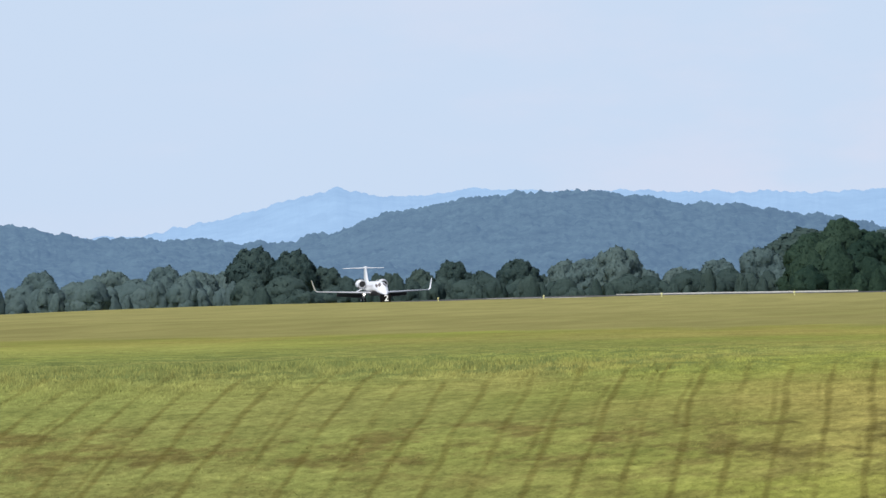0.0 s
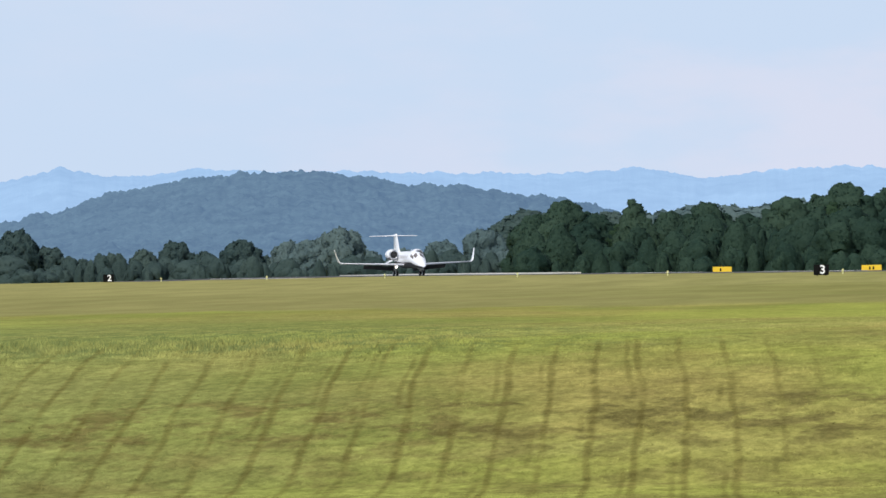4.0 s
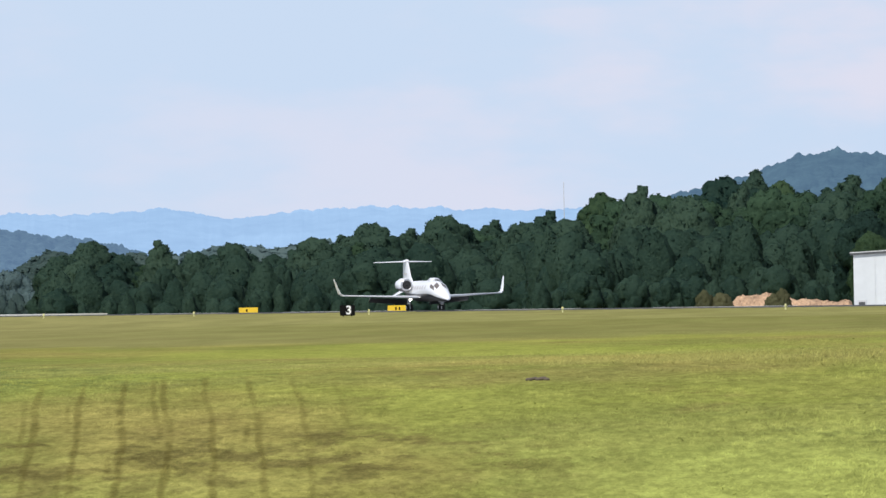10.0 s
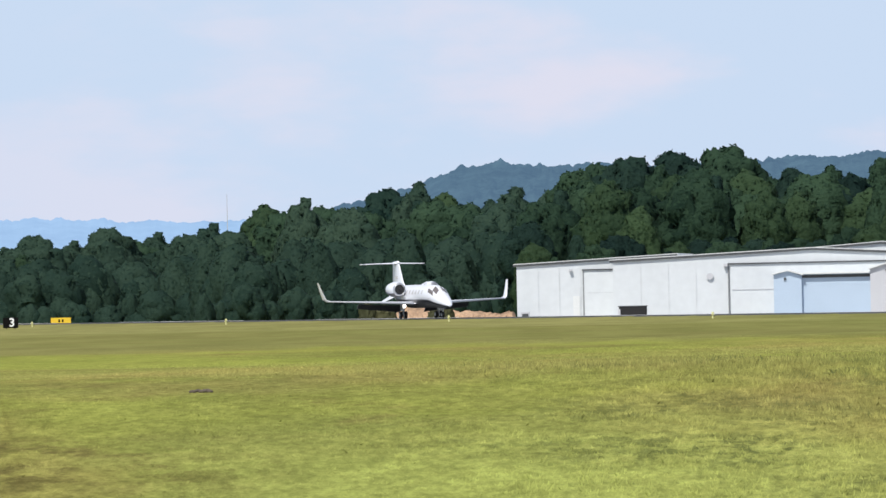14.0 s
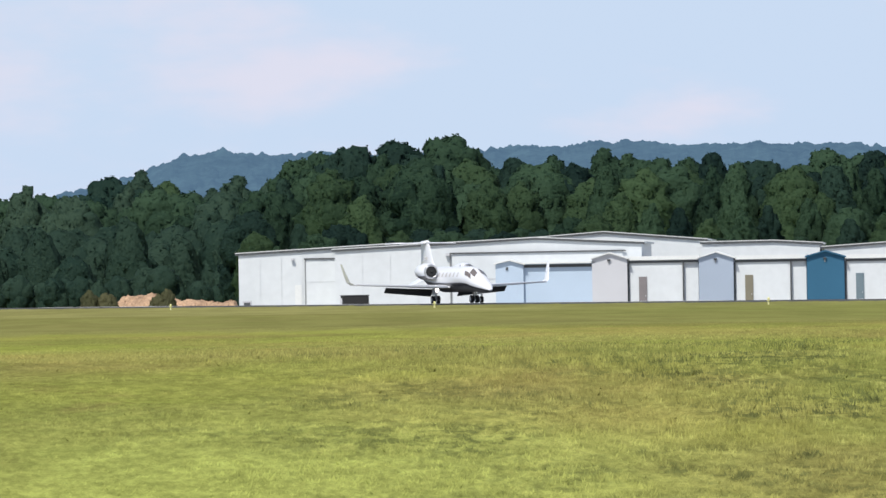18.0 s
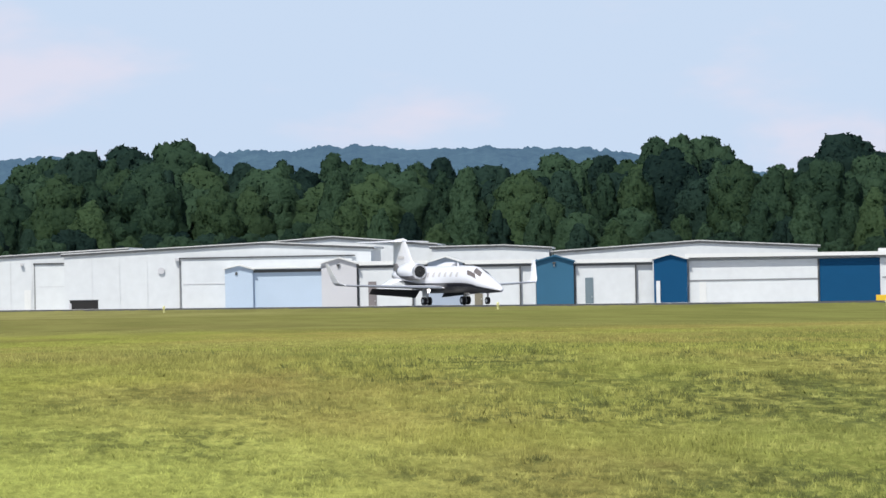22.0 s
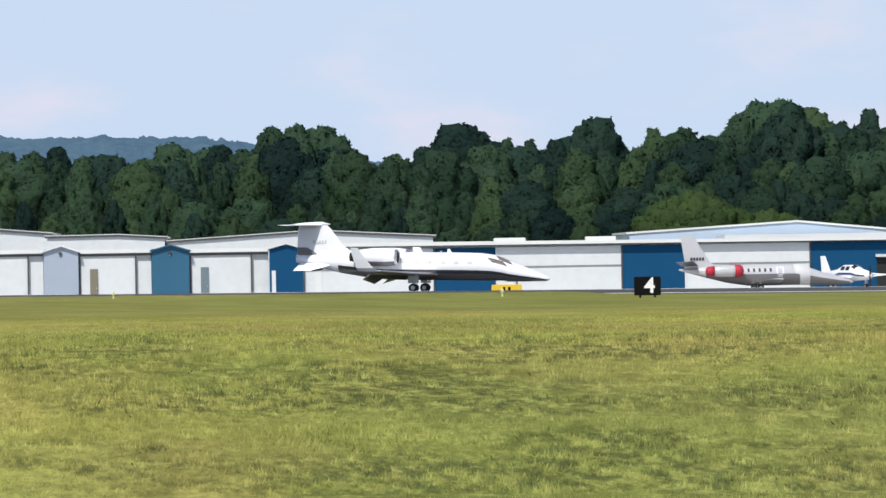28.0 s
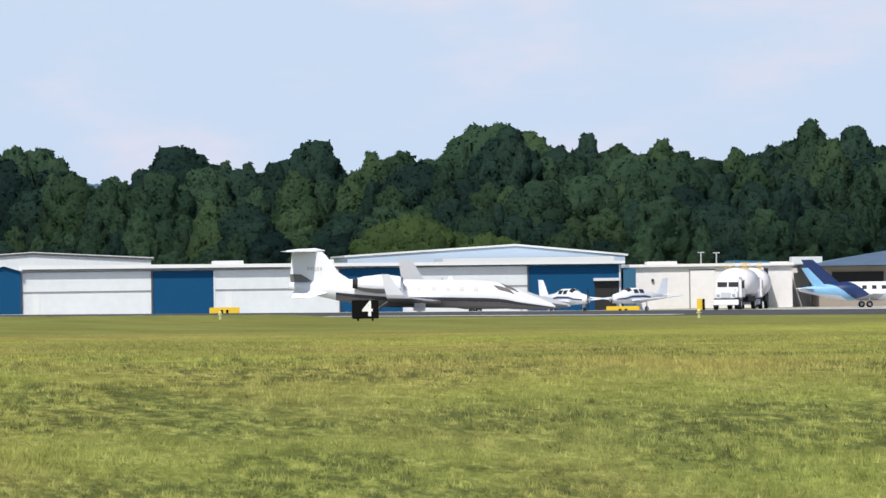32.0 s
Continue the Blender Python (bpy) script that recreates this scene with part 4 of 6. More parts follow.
def build_hangars():
    # large white hangar at the west end
    a = gable(X(2048), X(2330), X(2336), Z(49), Z(62), Z(62.5), 30, "hangar", "white sheet-steel hangar with sliding doors, weathered", M_WALL, y=4)
    panel_ribs(a, X(2048), X(2165), -0.5, Z(46), 1.9)
    d = part("sliding_door", block(X(2168), X(2226), -0.12, 0.02, -0.5, Z(39)), M_WALL, a)
    part("door_track", block(X(2165), X(2228), -0.24, -0.125, Z(39), Z(41.5)), M_TRIM, a)
    part("door_edge", block(X(2166), X(2168), -0.16, 0.02, -0.5, Z(39)), M_SEAM, a)
    part("door_seam", block(X(2168.5), X(2225.5), -0.14, -0.115, Z(-1.2), Z(0)), M_WALL_OLD, d)
    part("wicket_door", block(X(2148), X(2160), -0.06, 0.02, -0.5, Z(-6)), M_ROOF, a)
    part("wall_lamp", block(X(2142), X(2147), -0.4, 0.02, Z(38), Z(42)), M_GREY_STEEL, a)
    b = gable(X(2224), X(2768), X(2580), Z(53), Z(57), Z(68), 34, "hangar", "wide white sheet-steel hangar with a low gable roof", M_WALL)
    panel_ribs(b, X(2224), X(2420), -0.5, Z(50), 2.45)
    part("sliding_door", block(X(2432), X(2735), -0.14, 0.02, -0.5, Z(44)), M_WALL, b)
    part("door_track", block(X(2428), X(2740), -0.28, -0.145, Z(44), Z(46.5)), M_TRIM, b)
    part("door_rail", block(X(2435), X(2520), -0.18, -0.142, Z(-1.5), Z(0)), M_GREY_STEEL, b)
    part("door_edge", block(X(2428), X(2430), -0.2, 0.02, -0.5, Z(44)), M_SEAM, b)
    part("wall_lamp", block(X(2421), X(2428), -0.45, 0.02, Z(41), Z(46)), M_GREY_STEEL, b)
    part("wall_fan", drum((X(2396), -0.2, Z(24)), (X(2396), 0.02, Z(24)), 0.3), M_GREY_STEEL, b)
    gable(X(2415), X(2860), X(2672), Z(62), Z(63), Z(80), 40, "hangar", "large white hangar with a shallow pale roof behind the front row", M_WALL, y=48)
    gable(X(2860), X(3075), X(2990), Z(57), Z(52), Z(58), 30, "hangar", "low white hangar roof behind the front row", M_WALL, y=40)
    # light blue lean-to
    s = thing("hangar", "pale blue sheet-steel hangar with a gabled corner bay", "hangar", m=apron_pose(0, -5))
    part("wall", block(X(2562), X(2684), 0, 10, -0.6, Z(24)), M_PALE_BLUE, s)
    part("roof", block(X(2560), X(2690), -0.5, 10, Z(24), Z(27)), M_ROOF, s)
    # dark band along the wall just below the roof
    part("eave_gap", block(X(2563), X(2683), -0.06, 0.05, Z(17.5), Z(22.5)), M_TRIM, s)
    part("corner_bay", prism(((X(2513), -0.6), (X(2562), -0.6), (X(2562), Z(22)), (X(2538), Z(30)), (X(2513), Z(24))), -0.4, 8), M_PALE_BLUE, s)
    part("bay_roof", prism(((X(2510), Z(24)), (X(2538), Z(30.2)), (X(2565), Z(22.2)), (X(2565), Z(24.4)), (X(2538), Z(32.4)), (X(2510), Z(26.2))), -0.7, 8), M_ROOF, s)
    part("bay_vent", block(X(2531), X(2535), -0.5, -0.38, Z(14), Z(19)), M_TRIM, s)
    # row of small hangars with gabled bays between white door bays
    bays = ((2683, 2745, 2870, M_GREY_STEEL, "pale grey", M_DOOR_MAUVE), (2871, 2932, 3060, M_LIGHT_BLUE, "slate blue", M_DOOR), (3061, 3127, 3266, M_STEEL_BLUE, "steel blue", M_DOOR_BLUE))
    for i, (u0, u1, u2, mat, tone, leaf_mat) in enumerate(bays):
        k = -i * 1.6
        h = thing("hangar", f"white aircraft hangar bay with a {tone} gabled end bay", "hangar", "row of small hangars", apron_pose(0, -5))
        mid = (u0 + u1) / 2
        part("gable_bay", prism(((X(u0), -0.6), (X(u1), -0.6), (X(u1), Z(30 + k)), (X(mid), Z(40 + k)), (X(u0), Z(31 + k))), -0.5, 9), mat, h)
        part("gable_roof", prism(((X(u0 - 3), Z(30.2 + k)), (X(mid), Z(40.2 + k)), (X(u1 + 3), Z(29.2 + k)), (X(u1 + 3), Z(31.6 + k)), (X(mid), Z(42.6 + k)), (X(u0 - 3), Z(32.6 + k))), -0.8, 9), mat if i == 2 else M_ROOF, h)
        lamp = part("wall_lamp", block(X(mid - 4), X(mid + 2), -0.72, -0.48, Z(27 + k), Z(30 + k), 0.03), M_TRIM, h)
        part("lamp_bracket", block(X(mid - 2), X(mid), -0.6, -0.49, Z(22 + k), Z(27 + k)), M_SEAM, lamp)
        part("wall", block(X(u1), X(u2), 0.3, 9, -0.6, Z(27 + k)), M_WALL, h)
        part("bay_roof", block(X(u1 + 3.4), X(u2 + 1), -0.2, 12, Z(27 + k), Z(34 + k)), M_ROOF, h)
        part("door_header", block(X(u1 + 3), X(u2), -0.05, 0.29, Z(22 + k), Z(25.5 + k)), M_TRIM, h)
        part("door_post", block(X(u1), X(u1 + 2.6), -0.1, 0.29, -0.6, Z(22 + k)), M_TRIM, h)
        w = u2 - u1
        part("door_post", block(X(u1 + w * 0.78), X(u1 + w * 0.78 + 2.2), -0.05, 0.29, -0.6, Z(22 + k)), M_TRIM, h)
        part("bay_door", block(X(u1 + 4), X(u1 + w * 0.78 - 0.5), 0.1, 0.295, -0.6, Z(21.8 + k)), M_WALL, h)
        door = part("side_door", block(X(u1 + 20), X(u1 + 34), 0.0, 0.099, 0, Z(-2)), leaf_mat, h, "plain personnel door")
        part("door_handle", block(X(u1 + 31), X(u1 + 32.2), -0.06, -0.002, 0.95, 1.1), M_METAL, door)
    # long hangar with alternating white and blue doors
    lg = thing("hangar", "long hangar with alternating white and deep blue doors", "hangar", m=apron_pose(0, -5))
    part("end_bay", prism(((X(3268), -0.6), (X(3327), -0.6), (X(3327), Z(27)), (X(3298), Z(36)), (X(3268), Z(28))), -0.5, 9), M_BLUE, lg)
    part("end_bay_roof", prism(((X(3265), Z(28.2)), (X(3298), Z(36.2)), (X(3330), Z(27.2)), (X(3330), Z(29.6)), (X(3298), Z(38.8)), (X(3265), Z(30.4))), -0.8, 9), M_ROOF, lg)
    sd = part("side_door", block(X(3272), X(3279), -0.62, -0.49, 0, Z(-10)), M_WALL, lg, "narrow white door")
    part("wall", block(X(3327), X(4386), 0.3, 16, -0.6, Z(30)), M_WALL, lg)
    part("roof", prism(((X(3324), Z(30)), (X(4392), Z(26)), (X(4392), Z(31)), (X(3324), Z(37))), -0.6, 16.4), M_ROOF, lg)
    # dark strip that draws the shadow below the eave
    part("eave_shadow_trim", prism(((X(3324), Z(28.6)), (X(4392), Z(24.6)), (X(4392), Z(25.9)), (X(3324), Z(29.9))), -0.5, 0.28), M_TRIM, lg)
    for u0, u1, mat, tone in ((3330, 3557, M_WALL, "white bi-fold hangar door"), (3560, 3667, M_BLUE, "deep blue hangar door"), (3669, 3888, M_WALL, "white bi-fold hangar door"),
                              (3890, 4000, M_BLUE, "deep blue hangar door"), (4002, 4220, M_WALL, "white bi-fold hangar door"), (4222, 4382, M_BLUE, "deep blue hangar door")):
        d = part("hangar_door", block(X(u0), X(u1), 0.05, 0.29, -0.6, Z(24)), mat, lg, tone)
        if mat is M_WALL:
            part("fold_seam", block(X(u0 + 1), X(u1 - 1), -0.02, 0.045, Z(-11.5), Z(-9.5)), M_SEAM, d)
            part("wicket_door", block(X(u0 + 18), X(u0 + 30), 0.0, 0.045, 0.0, Z(-13)), M_ROOF, d)
        part("door_post", block(X(u1 - 0.5), X(u1 + 2.2), -0.04, 0.28, -0.6, Z(24)), M_WALL if mat is M_BLUE else M_TRIM, lg)
    # black panel on the door; its colour is the darkness inside
    part("open_doorway", block(X(4338), X(4380), -0.03, 0.045, -0.6, Z(-4)), M_DARK, lg, "open doorway drawn as a dark panel")
    part("doorway_hood", block(X(4336), X(4382), -0.5, 0.045, Z(-4), Z(1)), M_WALL_OLD, lg)
    part("end_panel", block(X(4389), X(4411), -0.2, 16, -0.6, Z(18)), M_STEEL_BLUE, lg)
    for u0, u1 in ((3668, 3724), (3831, 3885)):
        t = thing("roof_unit", "white ventilation housing on the hangar roof", "roof vent", "roof vents", apron_pose(X((u0 + u1) / 2), 5, APRON_Z + Z(31)))
        w = (u1 - u0) * 0.025
        part("housing", block(-w, w, 0, 3, -0.15, 0.5, 0.04), M_ROOF, t)
    gable(X(3085), X(3566), X(3350), Z(44), Z(46), Z(59), 30, "hangar", "white hangar with a shallow roof behind the front row", M_WALL, y=30)
    gable(X(3930), X(4442), X(4240), Z(45), Z(41), Z(62), 45, "hangar", "large pale hangar with a broad low-pitched roof", M_PALE_BLUE, y=40, fascia=False)
    part("upper_canopy", block(X(4090), X(4400), 20, 39.5, Z(30), Z(40)), M_ROOF, tagged(new("canopy"), "white flat canopy roof before the large pale hangar", "canopy"))
    bpy.data.objects["canopy"].matrix_world = apron_pose(0, 0)
    # low white terminal block
    tb = thing("terminal_building", "low white flat-roofed airport building", "building", m=apron_pose(0, 4))
    part("wall", block(X(4412), X(4700), 0, 18, -0.6, Z(19)), M_WALL_BRIGHT, tb)
    part("parapet", block(X(4409), X(4703), -0.35, 18, Z(19), Z(24)), M_WALL_BRIGHT, tb)
    part("door_frame", block(X(4518), X(4562), -0.08, 0.01, -0.6, Z(12)), M_WALL_BRIGHT, tb)
    part("frame_edge", block(X(4516), X(4518), -0.1, 0.01, -0.6, Z(14)), M_SEAM, tb)
    part("frame_head", block(X(4518.2), X(4562), -0.1, 0.01, Z(12.2), Z(14)), M_SEAM, tb)
    part("wall_lamp", block(X(4449), X(4453), -0.2, 0.01, Z(-7), Z(-2)), M_DARK, tb)
    # black blocks draw the darkness of the open bays
    part("open_bay", block(X(4628), X(4640), -2.3, 0.01, -0.6, Z(4)), M_DARK, tb, "open bay drawn as a dark block")
    part("bay_post", block(X(4641), X(4646), -2.4, 0.01, -0.6, Z(16)), M_WALL, tb)
    part("open_bay", block(X(4647), X(4654), -2.3, 0.01, -0.6, Z(14)), M_DARK, tb, "open bay drawn as a dark block")
    for u0, u1, v in ((4445, 4500, 28), (4705, 4760, 31)):
        t = thing("roof_unit", "white ventilation housing on the hangar roof", "roof vent", "roof vents", apron_pose(X((u0 + u1) / 2), 8, APRON_Z + Z(24 if u0 < 4700 else 26)))
        w = (u1 - u0) * 0.025
        part("housing", block(-w, w, 0, 3, -0.3, (v - 23) * 0.05, 0.04), M_ROOF, t)
    ng = thing("office_building", "grey-blue office block beside the terminal", "building", m=apron_pose(0, 8))
    part("wall", block(X(4600), X(4662), -2, 10, -0.6, Z(21)), M_GREY_STEEL, ng)
    part("gable", prism(((X(4590), Z(21)), (X(4666), Z(21)), (X(4662), Z(27)), (X(4600), Z(29))), -2.2, 10), M_STEEL_BLUE, ng)
    wb = thing("hangar", "white sheet-steel hangar beside the terminal", "hangar", m=apron_pose(0, 12))
    part("wall", block(X(4662), X(4760), 0, 14, -0.6, Z(22)), M_WALL_BRIGHT, wb)
    part("roof", block(X(4658), X(4764), -0.3, 14, Z(22), Z(26)), M_ROOF, wb)
    # blue-roofed clubhouse
    cb = thing("clubhouse", "tan block building under a blue hipped roof", "building", m=apron_pose(0, 2))
    part("wall", block(X(4745), X(5080), 0, 16, -0.6, Z(16)), M_TAN, cb)
    bm = bmesh.new()
    lo = [bm.verts.new((x, y, Z(17))) for x, y in ((X(4718), -1.6), (X(5105), -1.6), (X(5105), 17.6), (X(4718), 17.6))]
    hi = [bm.verts.new((x, 8, Z(47))) for x in (X(4905), X(4960))]
    for f in ((lo[0], lo[1], hi[1], hi[0]), (lo[1], lo[2], hi[1]), (lo[2], lo[3], hi[0], hi[1]), (lo[3], lo[0], hi[0]), (lo[3], lo[2], lo[1], lo[0])):
        bm.faces.new(f)
    bmesh.ops.recalc_face_normals(bm, faces=bm.faces)
    part("roof", bm, M_ROOF_BLUE, cb)
    part("window", block(X(4768), X(4860), -0.06, 0.02, Z(-18), Z(6)), M_DARK, cb)
    part("window", block(X(4880), X(4990), -0.06, 0.02, Z(-18), Z(6)), M_DARK, cb)
    ap = part("apron", block(-75, 110, -140, 60, APRON_Z - 0.3, APRON_Z + 0.03), M_CONCRETE)
    ap.matrix_world = APRON
    tagged(ap, "pale concrete apron before the hangars", "apron", kind="structure")


build_hangars()


# ---- aircraft ----
FUSELAGE = ((7.32, 0, 0.77, 0.05, 0.05), (7.26, 0, 0.775, 0.12, 0.10), (7.1, 0, 0.81, 0.21, 0.17), (6.6, 0, 0.91, 0.36, 0.28), (5.9, 0, 1.04, 0.50, 0.43), (5.2, 0, 1.17, 0.61, 0.56), (4.7, 0, 1.30, 0.68, 0.65),
            (4.2, 0, 1.38, 0.74, 0.735), (3.5, 0, 1.42, 0.79, 0.78), (2.6, 0, 1.43, 0.81, 0.79), (0.5, 0, 1.43, 0.81, 0.79), (-1.8, 0, 1.43, 0.81, 0.79), (-3.2, 0, 1.50, 0.73, 0.71),
            (-4.5, 0, 1.58, 0.55, 0.58), (-5.7, 0, 1.66, 0.36, 0.40), (-6.5, 0, 1.70, 0.22, 0.26), (-7.0, 0, 1.72, 0.10, 0.17))


def skin_point(rings, y, a, out):
    ys = [r[0] for r in rings][::-1]
    vals = [float(np.interp(y, ys, [r[i] for r in rings][::-1])) for i in (2, 3, 4)]
    return Vector(((vals[1] + out) * math.cos(a), y, vals[0] + (vals[2] + out) * math.sin(a)))


def patch(rings, y0, y1, a0, a1, out, side, ny=4, na=4, slant=0.0):
    """A pane that follows the skin between two stations and two angles."""
    bm = bmesh.new()
    g = []
    for i in range(ny + 1):
        row = []
        for j in range(na + 1):
            k = j / na
            p = skin_point(rings, y0 + (y1 - y0) * i / ny - slant * k, a0 + (a1 - a0) * k, out)
            row.append(bm.verts.new((side * p.x, p.y, p.z)))
        g.append(row)
    for p, q in zip(g, g[1:]):
        for j in range(na):
            bm.faces.new((p[j], p[j + 1], q[j + 1], q[j]))
    bmesh.ops.recalc_face_normals(bm, faces=bm.faces)
    return bm


def wheel(parent, x, y, r=0.22, w=0.16):
    t = part("tyre", drum((x - w / 2, y, r), (x + w / 2, y, r), r, n=20), M_TYRE, parent)
    part("rim", drum((x - w / 2 - 0.01, y, r), (x + w / 2 + 0.01, y, r), r * 0.5, n=14), M_METAL, t)


AIR = 0.05     # the airframe stands this much higher on its legs


def lift(rings):
    return [(y, x, z + AIR, w, h) for y, x, z, w, h in rings]


def build_jet():
    """White T-tailed business jet with winglets; forward is +y, the origin on the ground below the wing."""
    j = thing("business_jet", "white twin-engine business jet with winglets and a T-tail", "airplane")
    body = lift(FUSELAGE)
    part("fuselage", loft(body, 32), M_WHITE, j, smooth=True)
    part("side_stripe", band(body[1:-3], math.radians(-32), math.radians(-15), 0.008, mirror=True), M_GREY, j, "dark grey stripe along the lower fuselage", True)
    # shade under the fuselage, put into the colour as grey
    part("belly_paint", band(body[1:-3], math.radians(-90), math.radians(-32.5), 0.008, mirror=True), M_BELLY, j, "belly painted grey as shade", True)
    w0 = AIR + 0.09
    for side in (1, -1):
        part("windshield", patch(body, 5.36, 4.62, math.radians(48.5), math.radians(80), 0.012, side, slant=0.3), M_COCKPIT, j, "dark cockpit windshield", True)
        part("cockpit_window", patch(body, 5.12, 4.22, math.radians(25), math.radians(46.5), 0.012, side, slant=0.3), M_COCKPIT, j, "dark cockpit side window", True)
        for i in range(6):
            y = 3.15 - i * 0.76
            # pale panes: the sky's reflection is put into their colour
            part("cabin_window", patch(body, y, y - 0.27, math.radians(11), math.radians(32), 0.012, side, 2, 3), M_PALE_GREY, j, "cabin window, reflection painted as pale grey", True)
        wing = part("wing", aerofoil((((0, 1.35, 0.82 + w0), 3.3, 0.34, (0, 0, 1)), ((side * 0.75, 1.15, 0.84 + w0), 2.95, 0.32, (0, 0, 1)), ((side * 3.2, 0.35, 0.95 + w0), 2.1, 0.22, (0, 0, 1)),
                                     ((side * 6.15, -0.62, 1.08 + w0), 1.25, 0.12, (0, 0, 1)))), M_WHITE, j)
        part("winglet", aerofoil((((side * 6.15, -0.62, 1.08 + w0), 1.25, 0.12, (-side * 0.3, 0, 1)), ((side * 6.38, -0.95, 1.24 + w0), 0.95, 0.09, (-side, 0, 0.5)),
                                  ((side * 6.52, -1.3, 1.7 + w0), 0.72, 0.06, (-side, 0, 0.2)), ((side * 6.68, -1.75, 2.38 + w0), 0.42, 0.04, (-side, 0, 0.15)))), M_WHITE, wing, "upswept white winglet")
        bm = aerofoil((((side * 0.85, -1.72, 0.74 + w0), 0.78, 0.10, (0, 0, 1)), ((side * 3.9, -1.68, 0.88 + w0), 0.56, 0.08, (0, 0, 1))))
        bmesh.ops.rotate(bm, cent=Vector((0, -1.72, 0.78 + w0)), matrix=Matrix.Rotation(radians(36), 3, "X"), verts=bm.verts)
        # flap coloured dark for the shade beneath the wing
        part("flap", bm, M_BELLY, wing, "lowered landing flap")
        part("de_icing_edge", aerofoil((((side * 0.8, 1.16, 0.84 + w0), 0.10, 0.22, (0, 0, 1)), ((side * 6.1, -0.58, 1.08 + w0), 0.06, 0.10, (0, 0, 1)))), M_METAL, wing)
        # engine
        ex, ez = side * 1.2, 1.92 + AIR
        nac = ((-0.95, ex, ez, 0.40, 0.40), (-1.05, ex, ez, 0.45, 0.45), (-1.5, ex, ez, 0.52, 0.52), (-2.3, ex, ez, 0.52, 0.52), (-3.0, ex, ez, 0.43, 0.43), (-3.35, ex, ez, 0.33, 0.33))
        e = part("engine_nacelle", loft(nac, 24), M_WHITE, j, smooth=True)
        # a black disc stands for the unlit hollow of the intake
        part("intake", drum((ex, -0.94, ez), (ex, -1.1, ez), 0.34, n=24), M_DARK, e, "dark round engine intake")
        bm = loft(((-0.93, ex, ez, 0.345, 0.345), (-0.90, ex, ez, 0.385, 0.385), (-0.93, ex, ez, 0.43, 0.43), (-1.05, ex, ez, 0.455, 0.455)), 24, close=False)
        part("intake_lip", bm, M_METAL, e, "polished intake lip", True)
        # spinner blackened as well, for the shade in the intake
        part("fan_spinner", loft(((-0.85, ex, ez, 0.01, 0.01), (-0.89, ex, ez, 0.06, 0.06), (-0.95, ex, ez, 0.09, 0.09)), 14), M_DARK, e, "", True)
        part("exhaust", drum((ex, -3.3, ez), (ex, -3.62, ez), 0.31, 0.25, n=20), M_DARK, e, "dark exhaust pipe")
        part("pylon", aerofoil((((side * 0.55, -1.5, ez - 0.04), 1.7, 0.2, (0, 0, 1)), ((side * 0.95, -1.55, ez), 1.5, 0.18, (0, 0, 1)))), M_GREY, j)
        # tailplane half, ventral fin
        part("tailplane", aerofoil((((0, -5.5, 3.70 + AIR), 1.45, 0.16, (0, 0, 1)), ((side * 2.24, -6.75, 3.68 + AIR), 0.75, 0.08, (0, 0, 1)))), M_WHITE, j)
        part("ventral_fin", aerofoil((((side * 0.28, -4.6, 1.52 + AIR), 2.1, 0.08, (side, 0, 0.9)), ((side * 0.95, -6.0, 1.08 + AIR), 0.95, 0.04, (side, 0, 0.9)))), M_WHITE, j)
        # main gear with its lamp
        g = part("main_gear_strut", drum((side * 1.25, 0.0, 0.22), (side * 1.18, 0.05, 0.95 + AIR), 0.075), M_METAL, j)
        part("gear_door", block(side * 1.36 - 0.02, side * 1.36 + 0.02, -0.3, 0.3, 0.5, 0.88 + AIR), M_WHITE, g)
        for dx in (-0.16, 0.16):
            wheel(j, side * 1.25 + dx, 0.0, 0.24, 0.18)
        part("landing_light", drum((side * 1.22, 0.14, 0.86), (side * 1.22, 0.08, 0.86), 0.15, 0.12, n=16), M_LAMP, j, "lit landing light on the main gear")
    # undersides of wings, tailplane and engines get the belly's grey, as painted shade
    for o in j.children_recursive:
        if o.name.split(".")[0] in ("wing", "engine_nacelle", "tailplane", "ventral_fin"):
            o.data.materials.append(M_BELLY)
            for f in o.data.polygons:
                if f.normal.z < (-0.45 if o.name.startswith("engine") else -0.1):
                    f.material_index = 1
    fin = aerofoil((((0, -2.6, 1.90 + AIR), 4.4, 0.26, (1, 0, 0)), ((0, -3.7, 2.12 + AIR), 3.25, 0.24, (1, 0, 0)), ((0, -4.35, 2.55 + AIR), 2.6, 0.22, (1, 0, 0)), ((0, -5.05, 3.50 + AIR), 1.85, 0.17, (1, 0, 0)), ((0, -5.3, 3.74 + AIR), 1.55, 0.15, (1, 0, 0))))
    f = part("tail_fin", fin, M_WHITE, j)
    part("fin_bullet", loft(((-5.1, 0, 3.76 + AIR, 0.03, 0.03), (-5.6, 0, 3.78 + AIR, 0.12, 0.12), (-6.6, 0, 3.75 + AIR, 0.10, 0.09), (-7.2, 0, 3.73 + AIR, 0.02, 0.02)), 14), M_WHITE, f, "", True)
    part("rudder_base", aerofoil((((0, -5.55, 1.98 + AIR), 1.40, 0.26, (1, 0, 0)), ((0, -6.35, 2.42 + AIR), 0.62, 0.22, (1, 0, 0)))), M_BELLY, f, "grey band at the rudder foot")
    for side in (1, -1):
        for i in range(5):
            part("registration_bar", block(side * 0.118 - 0.012, side * 0.118 + 0.012, -6.05 + i * 0.17, -5.94 + i * 0.17, 2.66 + AIR, 2.84 + AIR), M_PALE_GREY, f, "plain grey bar of a registration mark")
